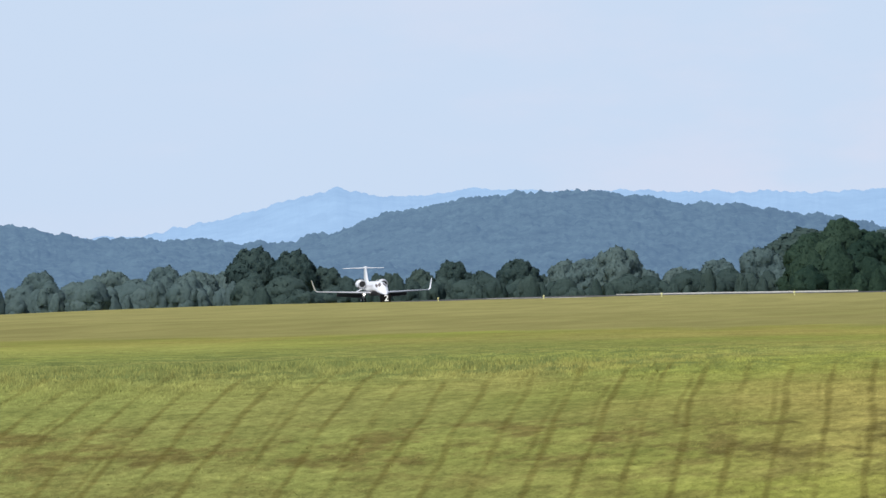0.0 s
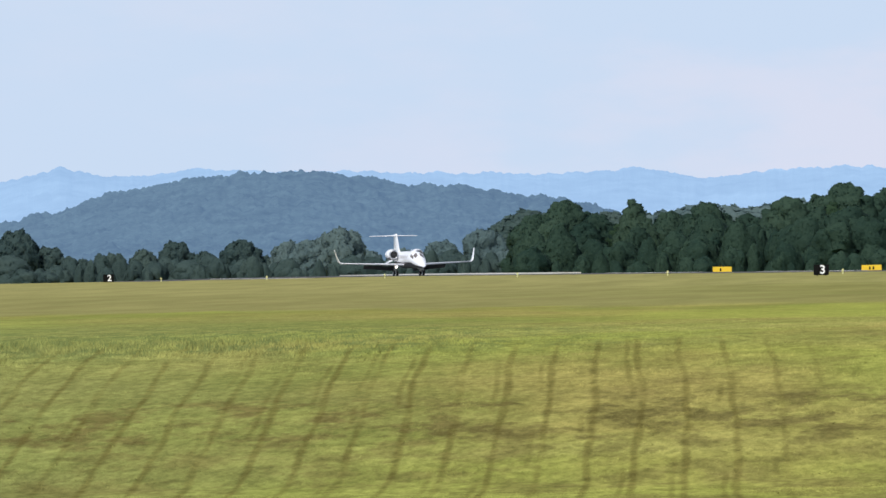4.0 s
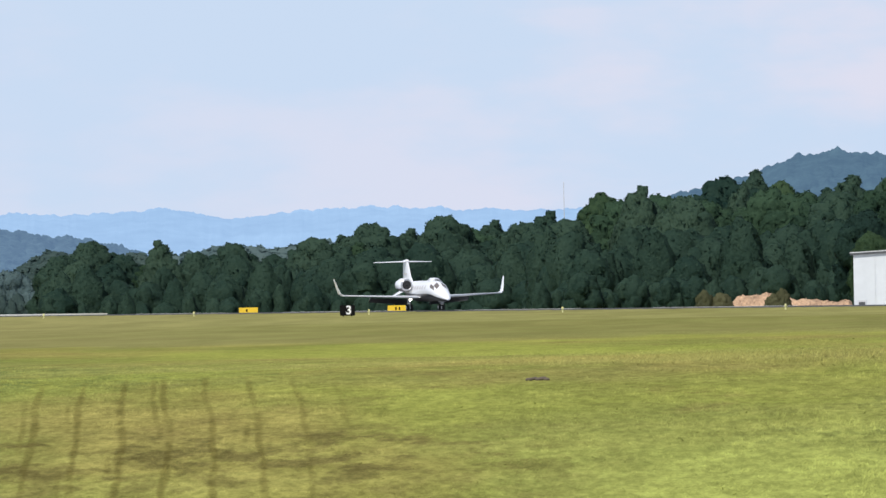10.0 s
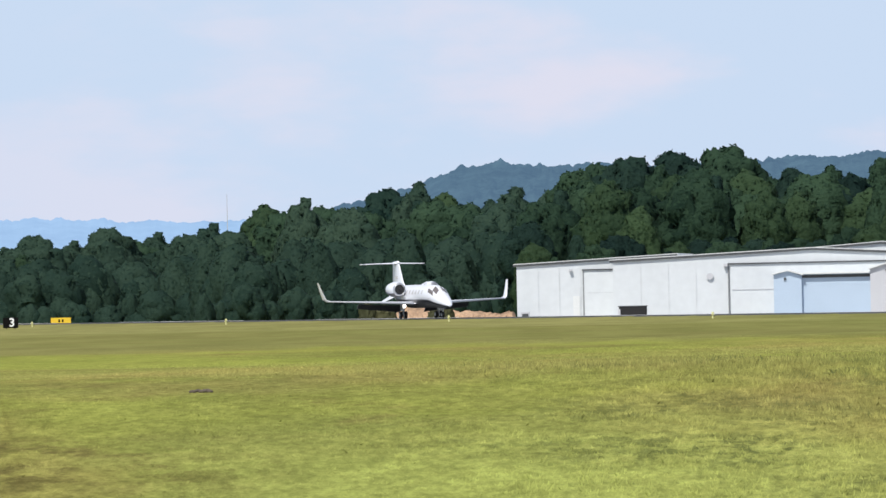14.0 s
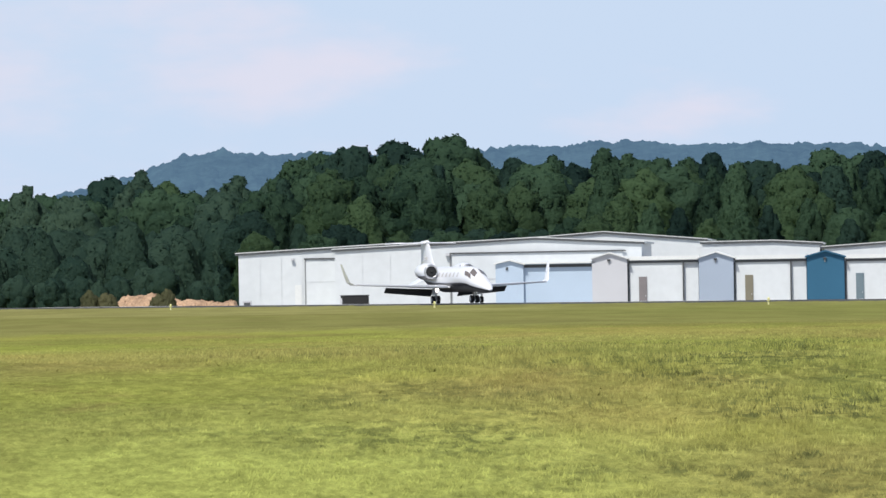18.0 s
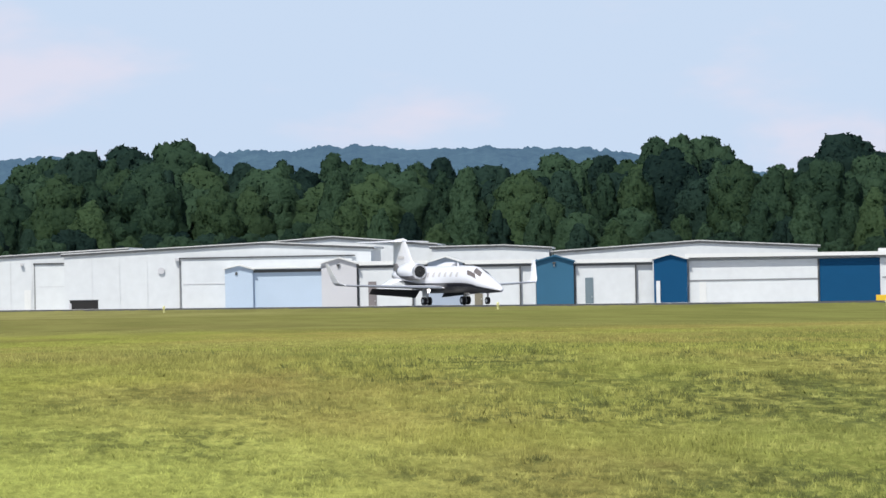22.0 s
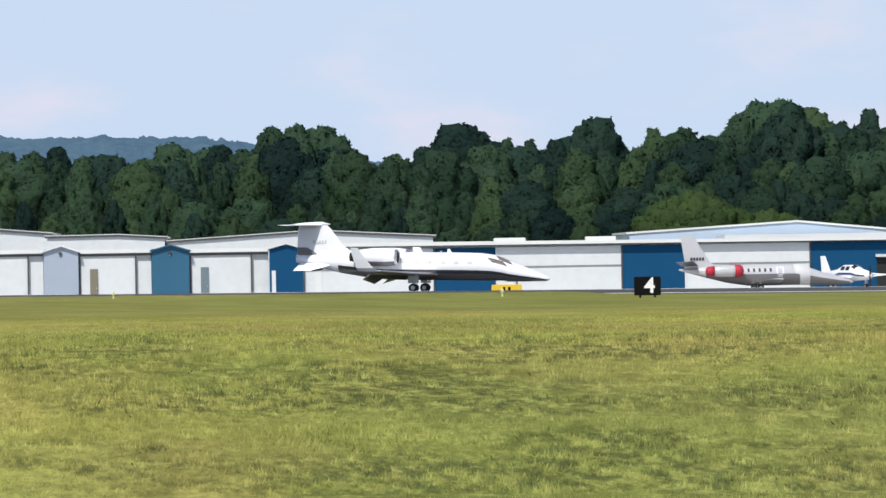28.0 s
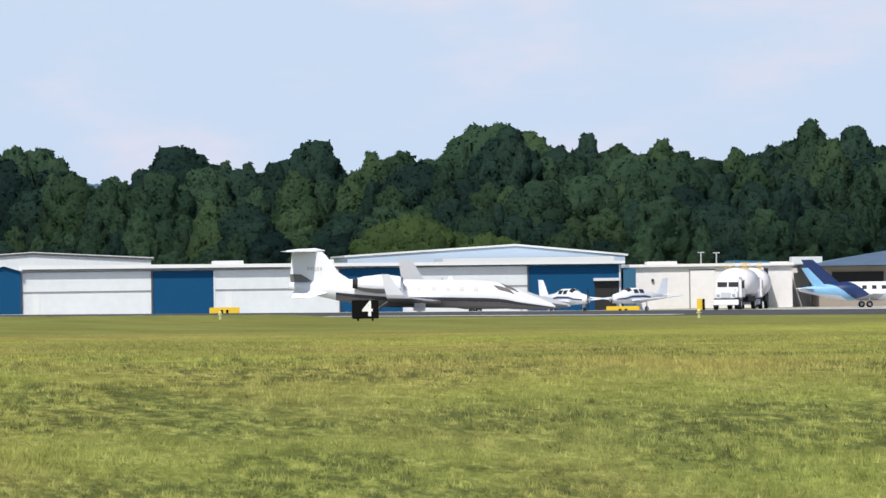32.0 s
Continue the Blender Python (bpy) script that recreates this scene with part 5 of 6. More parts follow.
    part("nose_gear_strut", drum((0, 5.45, 0.2), (0, 5.55, 0.95 + AIR), 0.055), M_METAL, j)
    part("nose_gear_door", block(-0.2, 0.2, 4.9, 5.5, 0.58 + AIR, 0.62 + AIR), M_WHITE, j)
    wheel(j, 0.0, 5.45, 0.21, 0.16)
    part("beacon", ball((0, 1.2, 2.26 + AIR), 0.06), M_METAL, j)
    for o in j.children_recursive:
        o.data.transform(Matrix.Diagonal((1, 1.045, 1, 1)))
    part("antenna", aerofoil((((0, 1.9, 2.20 + AIR), 0.3, 0.03, (1, 0, 0)), ((0, 1.78, 2.42 + AIR), 0.14, 0.02, (1, 0, 0)))), M_WHITE, j)
    return j


CITATION = ((7.3, 0, 0.98, 0.03, 0.03), (7.0, 0, 1.02, 0.20, 0.16), (6.0, 0, 1.14, 0.45, 0.36), (4.6, 0, 1.34, 0.63, 0.54), (3.6, 0, 1.52, 0.75, 0.72), (2.8, 0, 1.67, 0.81, 0.85), (1.9, 0, 1.70, 0.82, 0.88),
            (-1.5, 0, 1.70, 0.82, 0.88), (-3.2, 0, 1.80, 0.68, 0.72), (-5.0, 0, 1.98, 0.42, 0.45), (-6.6, 0, 2.15, 0.15, 0.18), (-7.2, 0, 2.2, 0.04, 0.05))


def build_parked_jet():
    j = thing("business_jet", "silver-grey parked business jet with red engine covers", "airplane")
    part("fuselage", loft(CITATION, 28), M_SILVER, j, "silver-grey fuselage", True)
    part("nose_cover", loft([(y, x, z, w + 0.02, h + 0.02) for y, x, z, w, h in ((3.9, 0, 1.75, 0.45, 0.28), CITATION[4], CITATION[5])] + [(2.3, 0, 1.78, 0.80, 0.78)], 28), M_SILVER_PALE, j, "pale cover over the cockpit glass", True)
    for side in (1, -1):
        for i in range(7):
            y = 0.4 - i * 0.46
            part("cabin_window", patch(CITATION, y, y - 0.17, math.radians(16), math.radians(36), 0.012, side, 2, 3), M_GREY, j, "", True)
        part("cabin_door", patch(CITATION, 1.4, 0.8, math.radians(-18), math.radians(46), 0.006, side, 2, 6), M_WHITE, j, "white frame of the cabin door", True)
        part("door_panel", patch(CITATION, 1.31, 0.89, math.radians(-12), math.radians(40), 0.012, side, 2, 6), M_SILVER, j, "", True)
        wing = part("wing", aerofoil((((0, 1.2, 1.0), 2.6, 0.34, (0, 0, 1)), ((side * 7.6, 0.4, 1.35), 1.0, 0.12, (0, 0, 1)))), M_SILVER, j)
        ex = side * 1.3
        e = part("engine_nacelle", loft(((-2.5, ex, 2.05, 0.42, 0.42), (-3.0, ex, 2.05, 0.5, 0.5), (-4.0, ex, 2.05, 0.47, 0.47), (-4.9, ex, 2.05, 0.33, 0.33)), 22), M_SILVER, j, "silver-grey engine nacelle", True)
        part("intake_cover", loft(((-2.05, ex, 2.05, 0.22, 0.22), (-2.12, ex, 2.05, 0.40, 0.40), (-2.35, ex, 2.05, 0.51, 0.51), (-2.75, ex, 2.05, 0.535, 0.535)), 22), M_RED, e, "red cloth intake cover", True)
        part("exhaust_cover", loft(((-4.45, ex, 2.05, 0.43, 0.43), (-5.0, ex, 2.05, 0.38, 0.38), (-5.15, ex, 2.05, 0.22, 0.22)), 22), M_RED, e, "red cloth exhaust cover", True)
        part("pylon", block(min(0.6 * side, 1.0 * side), max(0.6 * side, 1.0 * side), -4.2, -3.0, 1.98, 2.12), M_SILVER, j)
        part("tailplane", aerofoil((((0, -5.6, 2.5), 1.4, 0.16, (0, 0, 1)), ((side * 2.8, -6.3, 2.85), 0.8, 0.08, (0, 0, 1)))), M_GREY, j, "dark tailplane")
        part("main_gear_strut", drum((side * 1.9, -0.7, 0.25), (side * 1.9, -0.7, 0.8), 0.07), M_METAL, j)
        wheel(j, side * 1.9, -0.7, 0.27, 0.2)
    # the body's shaded lower half, drawn as a dark grey skin
    part("lower_paint", band(CITATION[1:-2], math.radians(-90), math.radians(4), 0.012, n=10, mirror=True), M_BELLY, j, "lower fuselage painted dark grey as shade", True)
    f = part("tail_fin", aerofoil((((0, -3.6, 2.35), 3.1, 0.26, (1, 0, 0)), ((0, -4.6, 2.75), 2.1, 0.22, (1, 0, 0)), ((0, -5.95, 5.0), 1.1, 0.14, (1, 0, 0)))), M_SILVER, j, "silver swept tail fin")
    for side in (1, -1):
        for i in range(5):
            part("registration_bar", block(side * 0.12 - 0.012, side * 0.12 + 0.012, -6.25 + i * 0.24, -6.08 + i * 0.24, 2.95, 3.2), M_GREY, f, "plain dark bar of a registration mark")
    for o in j.children_recursive:
        if not o.name.startswith(("tyre", "rim", "main_gear")):
            o.data.transform(Matrix.Translation((0, 0, -0.4)))
    part("nose_gear_strut", drum((0, 5.4, 0.2), (0, 5.4, 0.8), 0.06), M_METAL, j)
    wheel(j, 0, 5.4, 0.22, 0.16)
    return j


def build_light_plane(label, twin=False):
    """A low-wing piston aeroplane."""
    rings = ((2.9, 0, 1.05, 0.12, 0.12), (2.7, 0, 1.07, 0.42, 0.36), (1.6, 0, 1.15, 0.55, 0.50), (0.9, 0, 1.30, 0.60, 0.68), (-0.8, 0, 1.32, 0.58, 0.66), (-1.8, 0, 1.22, 0.40, 0.42), (-4.4, 0, 1.2, 0.10, 0.14))
    p = thing("light_airplane", label, "airplane", "parked light airplanes")
    part("fuselage", loft(rings, 22), M_WHITE, p, "", True)
    part("cheat_line", band(rings[1:-1], math.radians(-14), math.radians(2), 0.008, mirror=True), M_NAVY, p, "thin blue stripe along the side", True)
    part("propeller_spinner", loft(((3.2, 0, 1.05, 0.01, 0.01), (3.0, 0, 1.05, 0.1, 0.1), (2.88, 0, 1.05, 0.13, 0.13)), 14), M_METAL, p, "", True)
    part("propeller", block(-0.06, 0.06, 2.92, 2.98, 0.2, 1.92), M_DARK, p)
    for side in (1, -1):
        part("windshield", patch(rings, 1.25, 0.75, math.radians(40), math.radians(88), 0.012, side), M_GLASS, p, "", True)
        for i in range(2):
            part("cabin_window", patch(rings, 0.55 - i * 0.75, -0.05 - i * 0.75, math.radians(18), math.radians(52), 0.012, side), M_GLASS, p, "", True)
        wing = part("wing", aerofoil((((0, 0.9, 0.85), 1.7, 0.22, (0, 0, 1)), ((side * 5.1, 0.75, 1.25), 1.15, 0.12, (0, 0, 1)))), M_WHITE, p)
        part("tailplane", aerofoil((((0, -3.7, 1.3), 0.95, 0.1, (0, 0, 1)), ((side * 1.9, -3.9, 1.3), 0.65, 0.06, (0, 0, 1)))), M_WHITE, p)
        part("main_gear_leg", drum((side * 1.5, 0.1, 0.2), (side * 1.5, 0.1, 0.9), 0.05), M_METAL, p)
        wheel(p, side * 1.5, 0.1, 0.2, 0.14)
        if twin:
            part("engine_cowl", loft(((1.9, side * 1.8, 1.0, 0.12, 0.12), (1.7, side * 1.8, 1.02, 0.36, 0.28), (0.2, side * 1.8, 1.0, 0.3, 0.24), (-0.7, side * 1.8, 0.98, 0.05, 0.05)), 16), M_WHITE, wing, "", True)
    part("tail_fin", aerofoil((((0, -3.0, 1.3), 1.5, 0.12, (1, 0, 0)), ((0, -3.9, 2.75), 0.75, 0.07, (1, 0, 0)))), M_WHITE, p)
    part("nose_gear_leg", drum((0, 2.2, 0.2), (0, 2.2, 0.9), 0.05), M_METAL, p)
    wheel(p, 0, 2.2, 0.18, 0.12)
    return p


def build_turboprop():
    """White single-engined turboprop with a blue swept tail."""
    rings = ((5.6, 0, 1.7, 0.1, 0.1), (5.2, 0, 1.72, 0.4, 0.38), (4.0, 0, 1.76, 0.62, 0.66), (2.6, 0, 1.85, 0.75, 0.82), (-1.5, 0, 1.85, 0.75, 0.82), (-3.2, 0, 1.9, 0.5, 0.58), (-5.6, 0, 2.05, 0.1, 0.14))
    p = thing("propeller_airplane", "white parked turboprop airplane with a navy and sky blue tail", "airplane")
    part("fuselage", loft(rings, 26), M_WHITE, p, "", True)
    f = part("tail_fin", aerofoil((((0, -0.9, 1.6), 2.9, 0.28, (1, 0, 0)), ((0, -4.35, 4.6), 1.0, 0.14, (1, 0, 0)))), M_NAVY, p, "navy blue swept tail fin")
    part("fin_stripe", aerofoil((((0, -2.3, 1.5), 1.5, 0.34, (1, 0, 0)), ((0, -4.75, 3.9), 0.6, 0.22, (1, 0, 0)))), M_SKYBLUE, f, "sky blue stripe on the fin's rear edge")
    for side in (1, -1):
        part("navy_band", patch(rings, 1.2, -0.6, math.radians(-60), math.radians(78), 0.035, side, 6, 10, 2.6), M_NAVY, p, "navy band round the rear fuselage", True)
        part("sky_band", patch(rings, -0.62, -1.5, math.radians(-60), math.radians(78), 0.035, side, 6, 10, 2.6), M_SKYBLUE, p, "sky blue band round the rear fuselage", True)
    for side in (1, -1):
        part("tail_cone_paint", patch(rings, -1.52, -4.6, math.radians(-30), math.radians(70), 0.011, side, 4, 6, 1.0), M_SKYBLUE, p, "sky blue tail cone", True)
    part("spinner", loft(((6.1, 0, 1.7, 0.01, 0.01), (5.8, 0, 1.7, 0.15, 0.15), (5.55, 0, 1.7, 0.22, 0.22)), 16), M_METAL, p, "", True)
    part("propeller", block(-0.09, 0.09, 5.66, 5.72, 0.75, 2.65), M_DARK, p)
    for side in (1, -1):
        part("wing", aerofoil((((0, 1.2, 1.15), 1.9, 0.3, (0, 0, 1)), ((side * 6.2, 0.9, 1.65), 1.1, 0.12, (0, 0, 1)))), M_WHITE, p)
        part("tailplane", aerofoil((((0, -4.3, 2.1), 1.3, 0.12, (0, 0, 1)), ((side * 2.4, -4.7, 2.15), 0.75, 0.07, (0, 0, 1)))), M_WHITE, p)
        part("windshield", patch(rings, 3.5, 2.8, math.radians(40), math.radians(86), 0.012, side), M_GLASS, p, "", True)
        part("main_gear_strut", drum((side * 1.9, 0.2, 0.25), (side * 1.9, 0.2, 1.2), 0.07), M_METAL, p)
        wheel(p, side * 1.9, 0.2, 0.28, 0.2)
        for i in range(4):
            part("cabin_window", patch(rings, 1.9 - i * 0.85, 1.5 - i * 0.85, math.radians(12), math.radians(36), 0.012, side, 2, 2), M_GLASS, p, "", True)
    part("nose_gear_strut", drum((0, 4.4, 0.2), (0, 4.4, 1.2), 0.06), M_METAL, p)
    wheel(p, 0, 4.4, 0.22, 0.16)
    for o in p.children_recursive:
        if not o.name.startswith(("tyre", "rim", "main_gear", "nose_gear")):
            o.data.transform(Matrix.Translation((0, 0, -0.45)))
    return p


def build_fuel_truck(label):
    t = thing("fuel_truck", label, "truck", "parked fuel trucks")
    part("chassis", block(-0.8, 0.8, -3.6, 4.3, 0.55, 0.85), M_DARK, t)
    part("tank", loft(((-3.5, 0, 2.05, 0.8, 0.75), (-3.3, 0, 2.05, 1.35, 1.2), (1.0, 0, 2.05, 1.35, 1.2), (1.3, 0, 2.05, 0.9, 0.8)), 24), M_WALL_BRIGHT, t, "white rounded tank", True)
    cab = part("cab", block(-1.05, 1.05, 1.5, 3.5, 0.75, 2.55, 0.22), M_WALL_BRIGHT, t)
    part("windshield", block(-0.84, -0.06, 3.46, 3.53, 1.78, 2.16), M_GLASS, cab)
    part("windshield", block(0.06, 0.84, 3.46, 3.53, 1.78, 2.16), M_GLASS, cab)
    part("bonnet", block(-0.85, 0.85, 3.45, 4.4, 0.75, 1.6, 0.18), M_WHITE, cab, "white engine bonnet")
    part("bumper", block(-1.0, 1.0, 4.25, 4.5, 0.35, 0.78, 0.04), M_WHITE, cab, "white front bumper")
    part("radiator_grille", block(-0.4, 0.4, 4.38, 4.43, 0.95, 1.35), M_GREY_STEEL, cab)
    part("headlight", block(-0.74, -0.5, 4.38, 4.43, 1.0, 1.22), M_METAL, cab)
    part("headlight", block(0.5, 0.74, 4.38, 4.43, 1.0, 1.22), M_METAL, cab)
    for side in (1, -1):
        part("side_window", block(side * 1.06 - 0.02, side * 1.06 + 0.02, 2.2, 3.1, 1.65, 2.25), M_GLASS, cab)
        part("locker", block(side * 1.0 - 0.15, side * 1.0 + 0.15, -2.2, 0.8, 0.6, 1.05), M_DARK, t)
        for y in (-2.5, 3.6):
            wheel(t, side * 0.95, y, 0.45, 0.28)
    for side in (0.6, -0.6):
        part("hand_rail", block(side - 0.02, side + 0.02, -2.8, 0.8, 3.68, 3.72), M_YELLOW, t, "yellow hand rail on the tank")
        for y in (-2.8, -1.6, -0.4, 0.8):
            part("rail_post", block(side - 0.016, side + 0.016, y - 0.016, y + 0.016, 2.95, 3.68), M_YELLOW, t)
    part("hatch", drum((0, -1, 3.2), (0, -1, 3.4), 0.3), M_METAL, t)
    return t


# ---- airfield signs, lamps and small things ----
def build_distance_sign(digit, u, r):
    x, y = spot(u, r)
    t = thing("distance_sign", f"black runway distance sign with white figure {digit}, in the grass", "sign", "runway distance signs",
              pose(x, y, lie(x, y) - (0.14 if r > 1000 else 0.07), 0, 0, -math.degrees(math.atan2(x, y)) + 4) @ Matrix.Scale(0.9 if r > 600 else 1.0, 4))
    part("panel", block(-0.58, 0.58, -0.12, 0.12, 0.17, 0.98, 0.025), M_SIGN_BLACK, t)
    for sx in (-0.32, 0.32):
        part("leg", drum((sx, 0, -0.1), (sx, 0, 0.18), 0.05), M_DARK, t)
    cu = bpy.data.curves.new("figure", "FONT")
    cu.body, cu.size, cu.align_x, cu.align_y, cu.extrude, cu.offset = digit, 0.92, "CENTER", "CENTER", 0.012, 0.02
    tmp = new("tmp", cu)
    me = bpy.data.meshes.new_from_object(tmp.evaluated_get(bpy.context.evaluated_depsgraph_get()))
    bpy.data.objects.remove(tmp)
    me.materials.append(M_SIGN_WHITE)
    fig = new("figure", me)
    fig.parent = t
    fig["label"] = f"white figure {digit}"
    fig.matrix_local = pose(0.09, -0.14, 0.57, 90, 0, 0)


def build_taxi_sign(x, y, bars, w=1.5):
    sunk = 0.24 if y < 545 else 0.13 if y < 700 else 0.0
    t = thing("taxiway_sign", "yellow taxiway guidance sign with dark marks", "sign", "taxiway signs", pose(x, y, lie(x, y) - sunk, 0, 0, -math.degrees(math.atan2(x, y))))
    part("panel", block(-w / 2, w / 2, -0.1, 0.1, 0.2, 0.72, 0.02), M_YELLOW, t)
    for i in range(bars):
        part("legend_bar", block(-0.22 + i * 0.3, -0.08 + i * 0.3, -0.112, -0.098, 0.34, 0.58), M_SIGN_BLACK, t)
    for sx in (-w * 0.3, w * 0.3):
        part("leg", drum((sx, 0, -0.1), (sx, 0, 0.22), 0.04), M_DARK, t)


def build_edge_lights():
    first = thing("runway_light", "small runway edge light on a white stem", "lamp", "runway edge lights")
    part("stem", drum((0, 0, -0.1), (0, 0, 0.26), 0.05, n=10), M_PALE_YELLOW, first)
    part("collar", drum((0, 0, 0.26), (0, 0, 0.30), 0.11, n=12), M_PALE_YELLOW, first)
    part("lens", loft(((0, 0, 0, 0.01, 0.01), (0.02, 0, 0, 0.07, 0.07), (0.09, 0, 0, 0.075, 0.075), (0.13, 0, 0, 0.03, 0.03)), 12), M_PALE_YELLOW, first, "clear glass lens", True).matrix_local = pose(0, 0, 0.30, 90)
    for i in range(13):
        y = 397 + i * 61 + {4: 2.6, 5: 1.6, 7: -1.2}.get(i, 0.0)
        near = 186 / 190.3
        m = pose(186, y * near, 0.34 * lie(186, y * near) + 0.66 * verge_top(y * near)[0] - 0.04)
        if i == 0:
            first.matrix_world = m
        else:
            copy_thing(first, m)


def build_clay_bank():
    rng = np.random.default_rng(3)
    bm = bmesh.new()
    grid = []
    for i in range(89):
        row = []
        for k in range(25):
            s, d = i / 88, k / 24
            lump = 0.9 + 0.16 * noise.noise((s * 5, d * 2, 1.0)) + 0.13 * noise.noise((s * 17, d * 6, 4.0))
            h = 2.2 * math.sin(math.pi * d) ** 0.8 * smooth(0, 0.12, s) * smooth(0, 0.06, 1 - s) * (1 - 0.35 * smooth(0.3, 0.75, s)) * lump
            row.append(bm.verts.new((s * 12.4 - 6.2 + 0.05 * rng.normal(), d * 6, h - 0.15 + 0.045 * rng.normal())))
        grid.append(row)
    for p, q in zip(grid, grid[1:]):
        for k in range(24):
            bm.faces.new((p[k], q[k], q[k + 1], p[k + 1]))
    x, y = spot(1937, 1040)
    bmesh.ops.recalc_face_normals(bm, faces=bm.faces)
    t = part("clay_bank", bm, M_CLAY)
    t.matrix_world = pose(x, y, lie(x, y), 0, 0, APRON_TURN)
    tagged(t, "bare heap of red clay before the trees", "earth")


def build_small_things():
    for digit, u, r in (("2", -103, 1083.7), ("3", 1158, 784.5), ("4", 3936, 492.2)):
        build_distance_sign(digit, u, r)
    for u, r, bars in ((983, 1014, 1), (1247, 957, 2), (3687, 636, 2), (4392, 577, 2)):
        build_taxi_sign(*spot(u, r), bars, 1.7)
    x, y = spot(4530, 566)
    t = thing("location_sign", "yellow and black taxiway location sign on legs", "sign", "taxiway signs", pose(x, y, lie(x, y) - 0.1, 0, 0, -22))
    part("panel", block(-0.2, 0.07, -0.1, 0.1, 0.2, 0.92, 0.02), M_YELLOW, t)
    part("black_panel", block(0.071, 0.2, -0.1, 0.1, 0.2, 0.92, 0.02), M_SIGN_BLACK, t)
    for sx in (-0.12, 0.12):
        part("leg", drum((sx, 0, -0.1), (sx, 0, 0.22), 0.04), M_DARK, t)
    build_edge_lights()
    build_clay_bank()
    d = thing("dumpster", "dark open waste container before the hangar", "container", m=apron_pose(X(2272), -14))
    part("body", block(-1.2, 1.2, 0, 1.6, 0.05, 1.5, 0.03), M_DARK, d)
    part("rim", block(-1.25, 1.25, -0.05, 1.65, 1.5, 1.58), M_TRIM, d)
    part("end_plate", block(-1.26, -1.06, -0.06, 1.6, 0.1, 1.3), M_GREY_STEEL, d)
    e = thing("air_unit", "small grey air-conditioning unit beside the hangar", "machine", m=apron_pose(X(2064), 2))
    part("case", block(-0.38, 0.38, 0, 0.7, 0, 1.2, 0.03), M_GREY_STEEL, e)
    part("grille", block(-0.25, 0.3, -0.03, -0.002, 0.5, 1.05), M_TRIM, e)
    for u, v in ((4565, 44), (4593, 43)):
        mst = thing("light_mast", "tall thin apron light mast", "lamp", "apron light masts", apron_pose(X(u), 26))
        h = Z(v)
        part("pole", drum((0, 0, -0.2), (0, 0, h), 0.09, 0.06, n=8), M_GREY_STEEL, mst)
        part("lamp_head", block(-0.3, 0.3, -0.06, 0.06, h, h + 0.09), M_GREY_STEEL, mst)
    x, y = spot(1493, 242)
    bm = bmesh.new()
    rng = np.random.default_rng(12)
    for i in range(7):
        ball((-0.19 + 0.062 * i, rng.normal() * 0.03, 0.02 + 0.012 * (i % 3)), 0.055 + 0.02 * rng.random(), 2, (1.2, 1, 0.6), bm)
    clump = part("grass_clump", bm, M_BARK, None, "", True)
    clump.matrix_world = pose(x, y, lie(x, y), 0, 0, -14)
    tagged(clump, "dark clump of dead cut grass lying on the field", "grass clump")
    bx, by = spot(1545, 4300)
    mast = thing("radio_mast", "thin lattice radio mast on the far ridge", "mast", m=pose(bx, by, 20))
    part("lattice", drum((0, 0, 0), (0, 0, 22), 0.17, 0.1, n=6), M_GREY_STEEL, mast)


build_small_things()
jet = build_jet()
parked = build_parked_jet()
parked.matrix_world = apron_pose(X(4146) * 0.93, -70, APRON_Z + 0.03, -84)
small = build_light_plane("white low-wing light airplane parked on the apron")
small.matrix_world = apron_pose(X(4297) * 0.942, -58, APRON_Z + 0.03, -150)
second = copy_thing(small, apron_pose(X(4412) * 0.948, -52, APRON_Z + 0.03, -222))
tagged(second, "white light airplane parked beside the blue hangar door", "airplane")
truck = build_fuel_truck("white airport fuel truck with a rounded tank")
truck.matrix_world = apron_pose(X(4594) * 0.964, -36, APRON_Z + 0.03, 166) @ Matrix.Scale(1.08, 4)
truck2 = copy_thing(truck, apron_pose(X(4622) * 0.973, -27, APRON_Z + 0.03, 172))
liner = build_turboprop()
liner.matrix_world = apron_pose(X(4820) * 0.965, -35, APRON_Z + 0.03, -84)


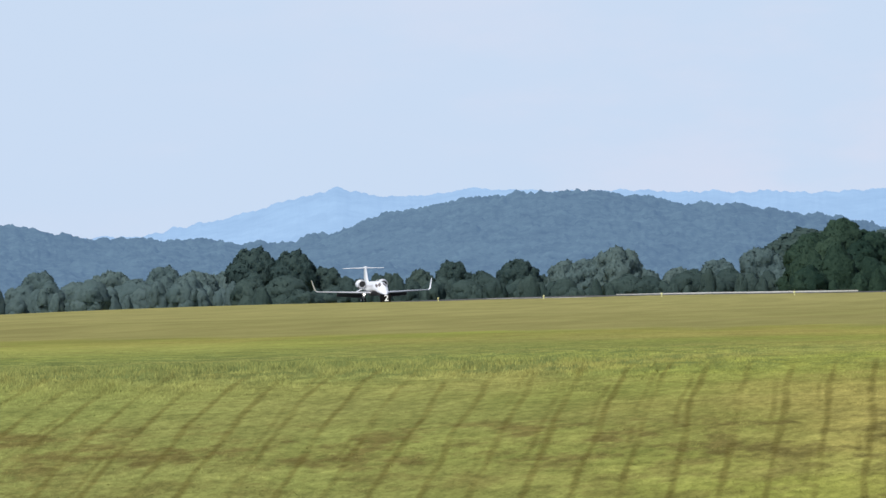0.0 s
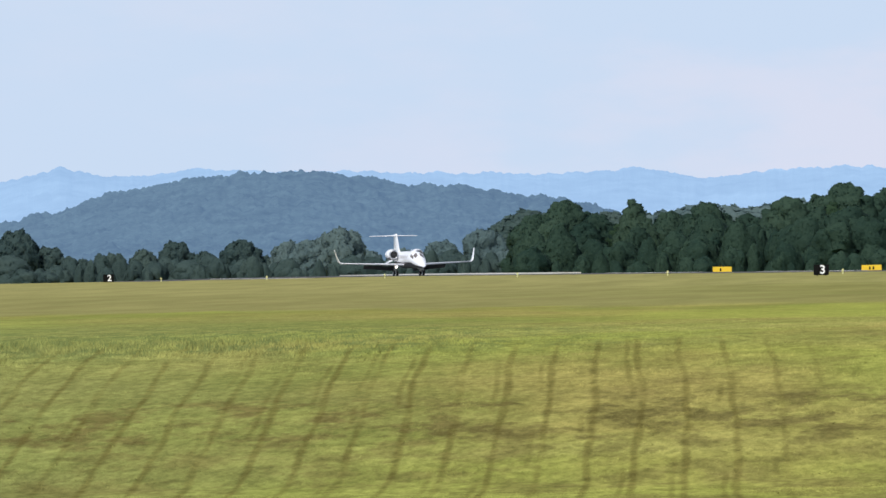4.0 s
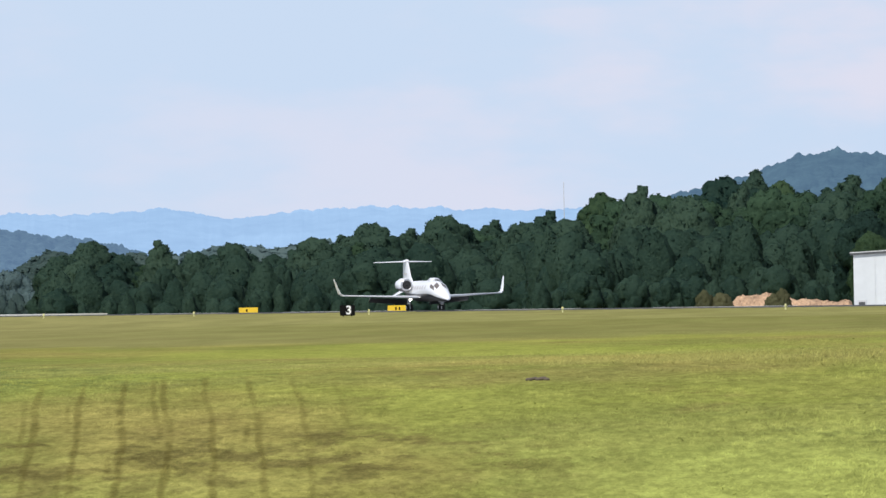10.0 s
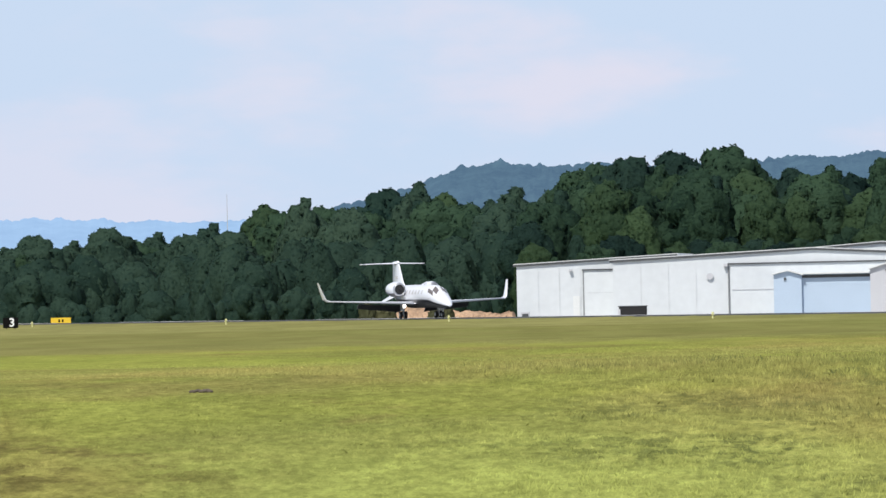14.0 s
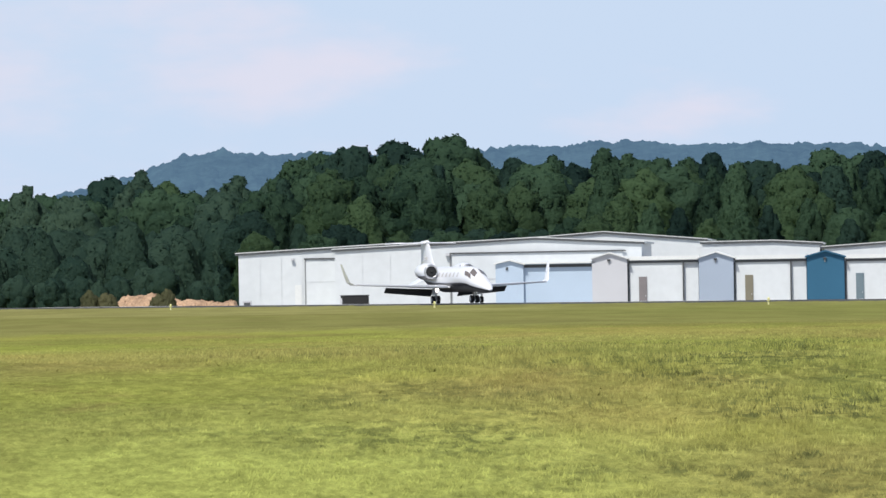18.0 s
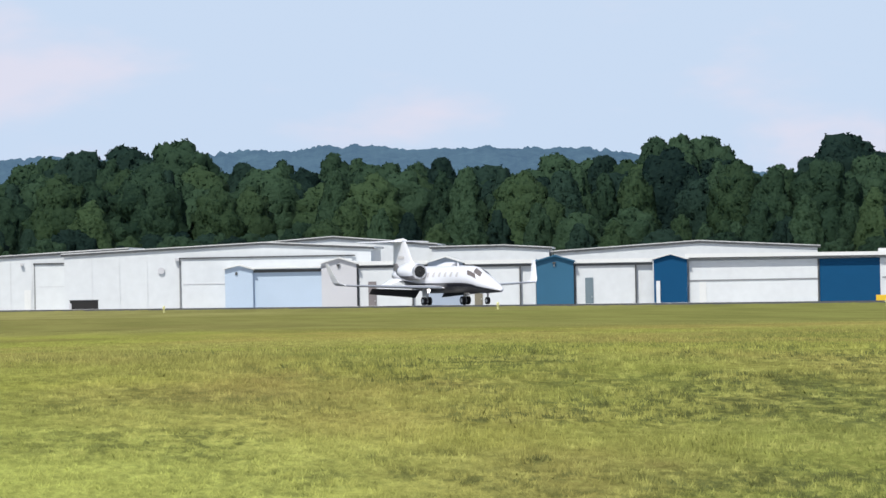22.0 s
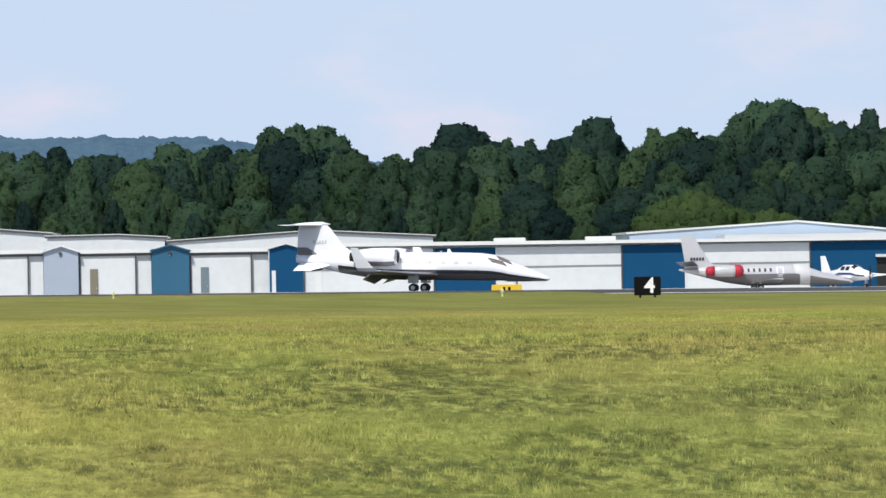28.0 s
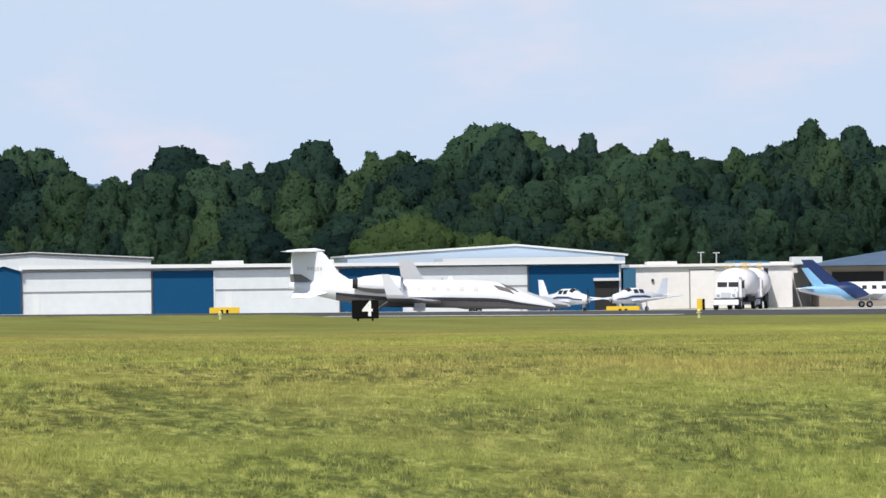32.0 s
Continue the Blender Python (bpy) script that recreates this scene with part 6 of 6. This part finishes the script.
# ---- grass ----
def build_grass():
    """Tufts of blades over the near field, thinning with distance: one mesh."""
    rng = np.random.default_rng(8)
    n = 130000
    u = rng.uniform(-950, 5050, n)
    r = 194 + (rng.random(n) ** 1.4) * 215
    b = radians(9.596) + u / 20000
    x, y = r * np.sin(b), r * np.cos(b)
    keep = x < 189
    x, y, r = x[keep], y[keep], r[keep]
    n = len(x)
    z = np.array([lie(float(p), float(q)) for p, q in zip(x, y)])
    blades = 5
    tb = radians(12.3)
    stand = np.clip((x * math.cos(tb) - y * math.sin(tb) - 4) / 16, 0, 1) * 0.95 + 0.35
    side = x * math.cos(tb) - y * math.sin(tb)
    stand = stand + 0.9 * np.clip((-4 - side) / 6, 0, 1) * np.clip((r - 232) / 12, 0, 1) * np.clip((305 - r) / 40, 0, 1)     # the rough crest of the bank
    stand = stand * (1 - np.clip((r - 285) / 110, 0, 0.8))
    grow = 0.45 + 1.5 * np.clip(np.array([noise.noise((float(p) * 0.8, float(q) * 0.2, 0)) * 0.7 + noise.noise((float(p) * 0.09, float(q) * 0.03, 4)) * 0.6 + 0.4 for p, q in zip(x, y)]), 0, 1.2)
    verts = np.zeros((n, blades, 3, 3), dtype=np.float32)
    for i in range(blades):
        lay = radians(15) + rng.normal(0, 0.75, n)          # the sward leans with the mower
        h = grow * stand * rng.uniform(0.02, 0.080, n)
        w = rng.uniform(0.007, 0.016, n) * (0.8 + r / 260)
        lean = rng.uniform(0.05, 0.13, n)
        cx, cy = x + rng.normal(0, 0.10, n), y + rng.normal(0, 0.14, n)
        sx, sy, fx, fy = np.cos(lay), -np.sin(lay), np.sin(lay), np.cos(lay)
        verts[:, i, 0] = np.stack((cx - w * sx, cy - w * sy, z - 0.01), 1)
        verts[:, i, 1] = np.stack((cx + w * sx, cy + w * sy, z - 0.01), 1)
        verts[:, i, 2] = np.stack((cx + lean * fx, cy + lean * fy, z + h), 1)
    flat = verts.reshape(-1, 3)
    me = bpy.data.meshes.new("grass")
    k = len(flat)
    me.from_pydata(flat.tolist(), [], np.arange(k).reshape(-1, 3).tolist())
    me.materials.append(M_BLADES)
    tagged(new("grass", me), "short mown grass tufts, green and straw", "grass", kind="stuff")


build_grass()


# ---- what moves ----
def motions():
    # t, x, y, height, heading: down the runway, then a slow left turn onto the taxiway
    rows = [
        (0.0, 199.0, 1222.3, -0.20, 180.0),
        (2.0, 199.0, 1126.6, 0.08, 180.0),
        (6.0, 199.0, 966.6, 0.17, 180.0),
        (9.0, 199.0, 871.1, 0.20, 180.0),
        (11.0, 199.0, 813.1, 0.20, 180.0),
        (13.0, 199.0, 764.7, 0.20, 180.0),
        (15.5, 199.0, 712.7, 0.20, 180.0),
        (17.5, 199.0, 676.6, 0.20, 180.0),
        (19.0, 199.2, 654.1, 0.20, 180.0),
        (21.0, 201.0, 633.3, 0.20, 183.5),
        (23.0, 205.5, 625.9, 0.20, 192.0),
        (24.5, 209.0, 621.3, 0.20, 201.5),
        (26.5, 213.6, 612.5, 0.12, 217.5),
        (27.0, 214.8, 610.4, 0.06, 224.0),
        (28.0, 217.5, 606.9, 0.02, 235.0),
        (30.0, 223.0, 598.4, -0.19, 248.5),
        (32.0, 229.0, 592.1, -0.47, 250.0),
    ]
    walk(jet, [(t, pose(x, y, z, -1.5 * smooth(25.5, 28, t), 0, h)) for t, x, y, z, h in rows])


motions()
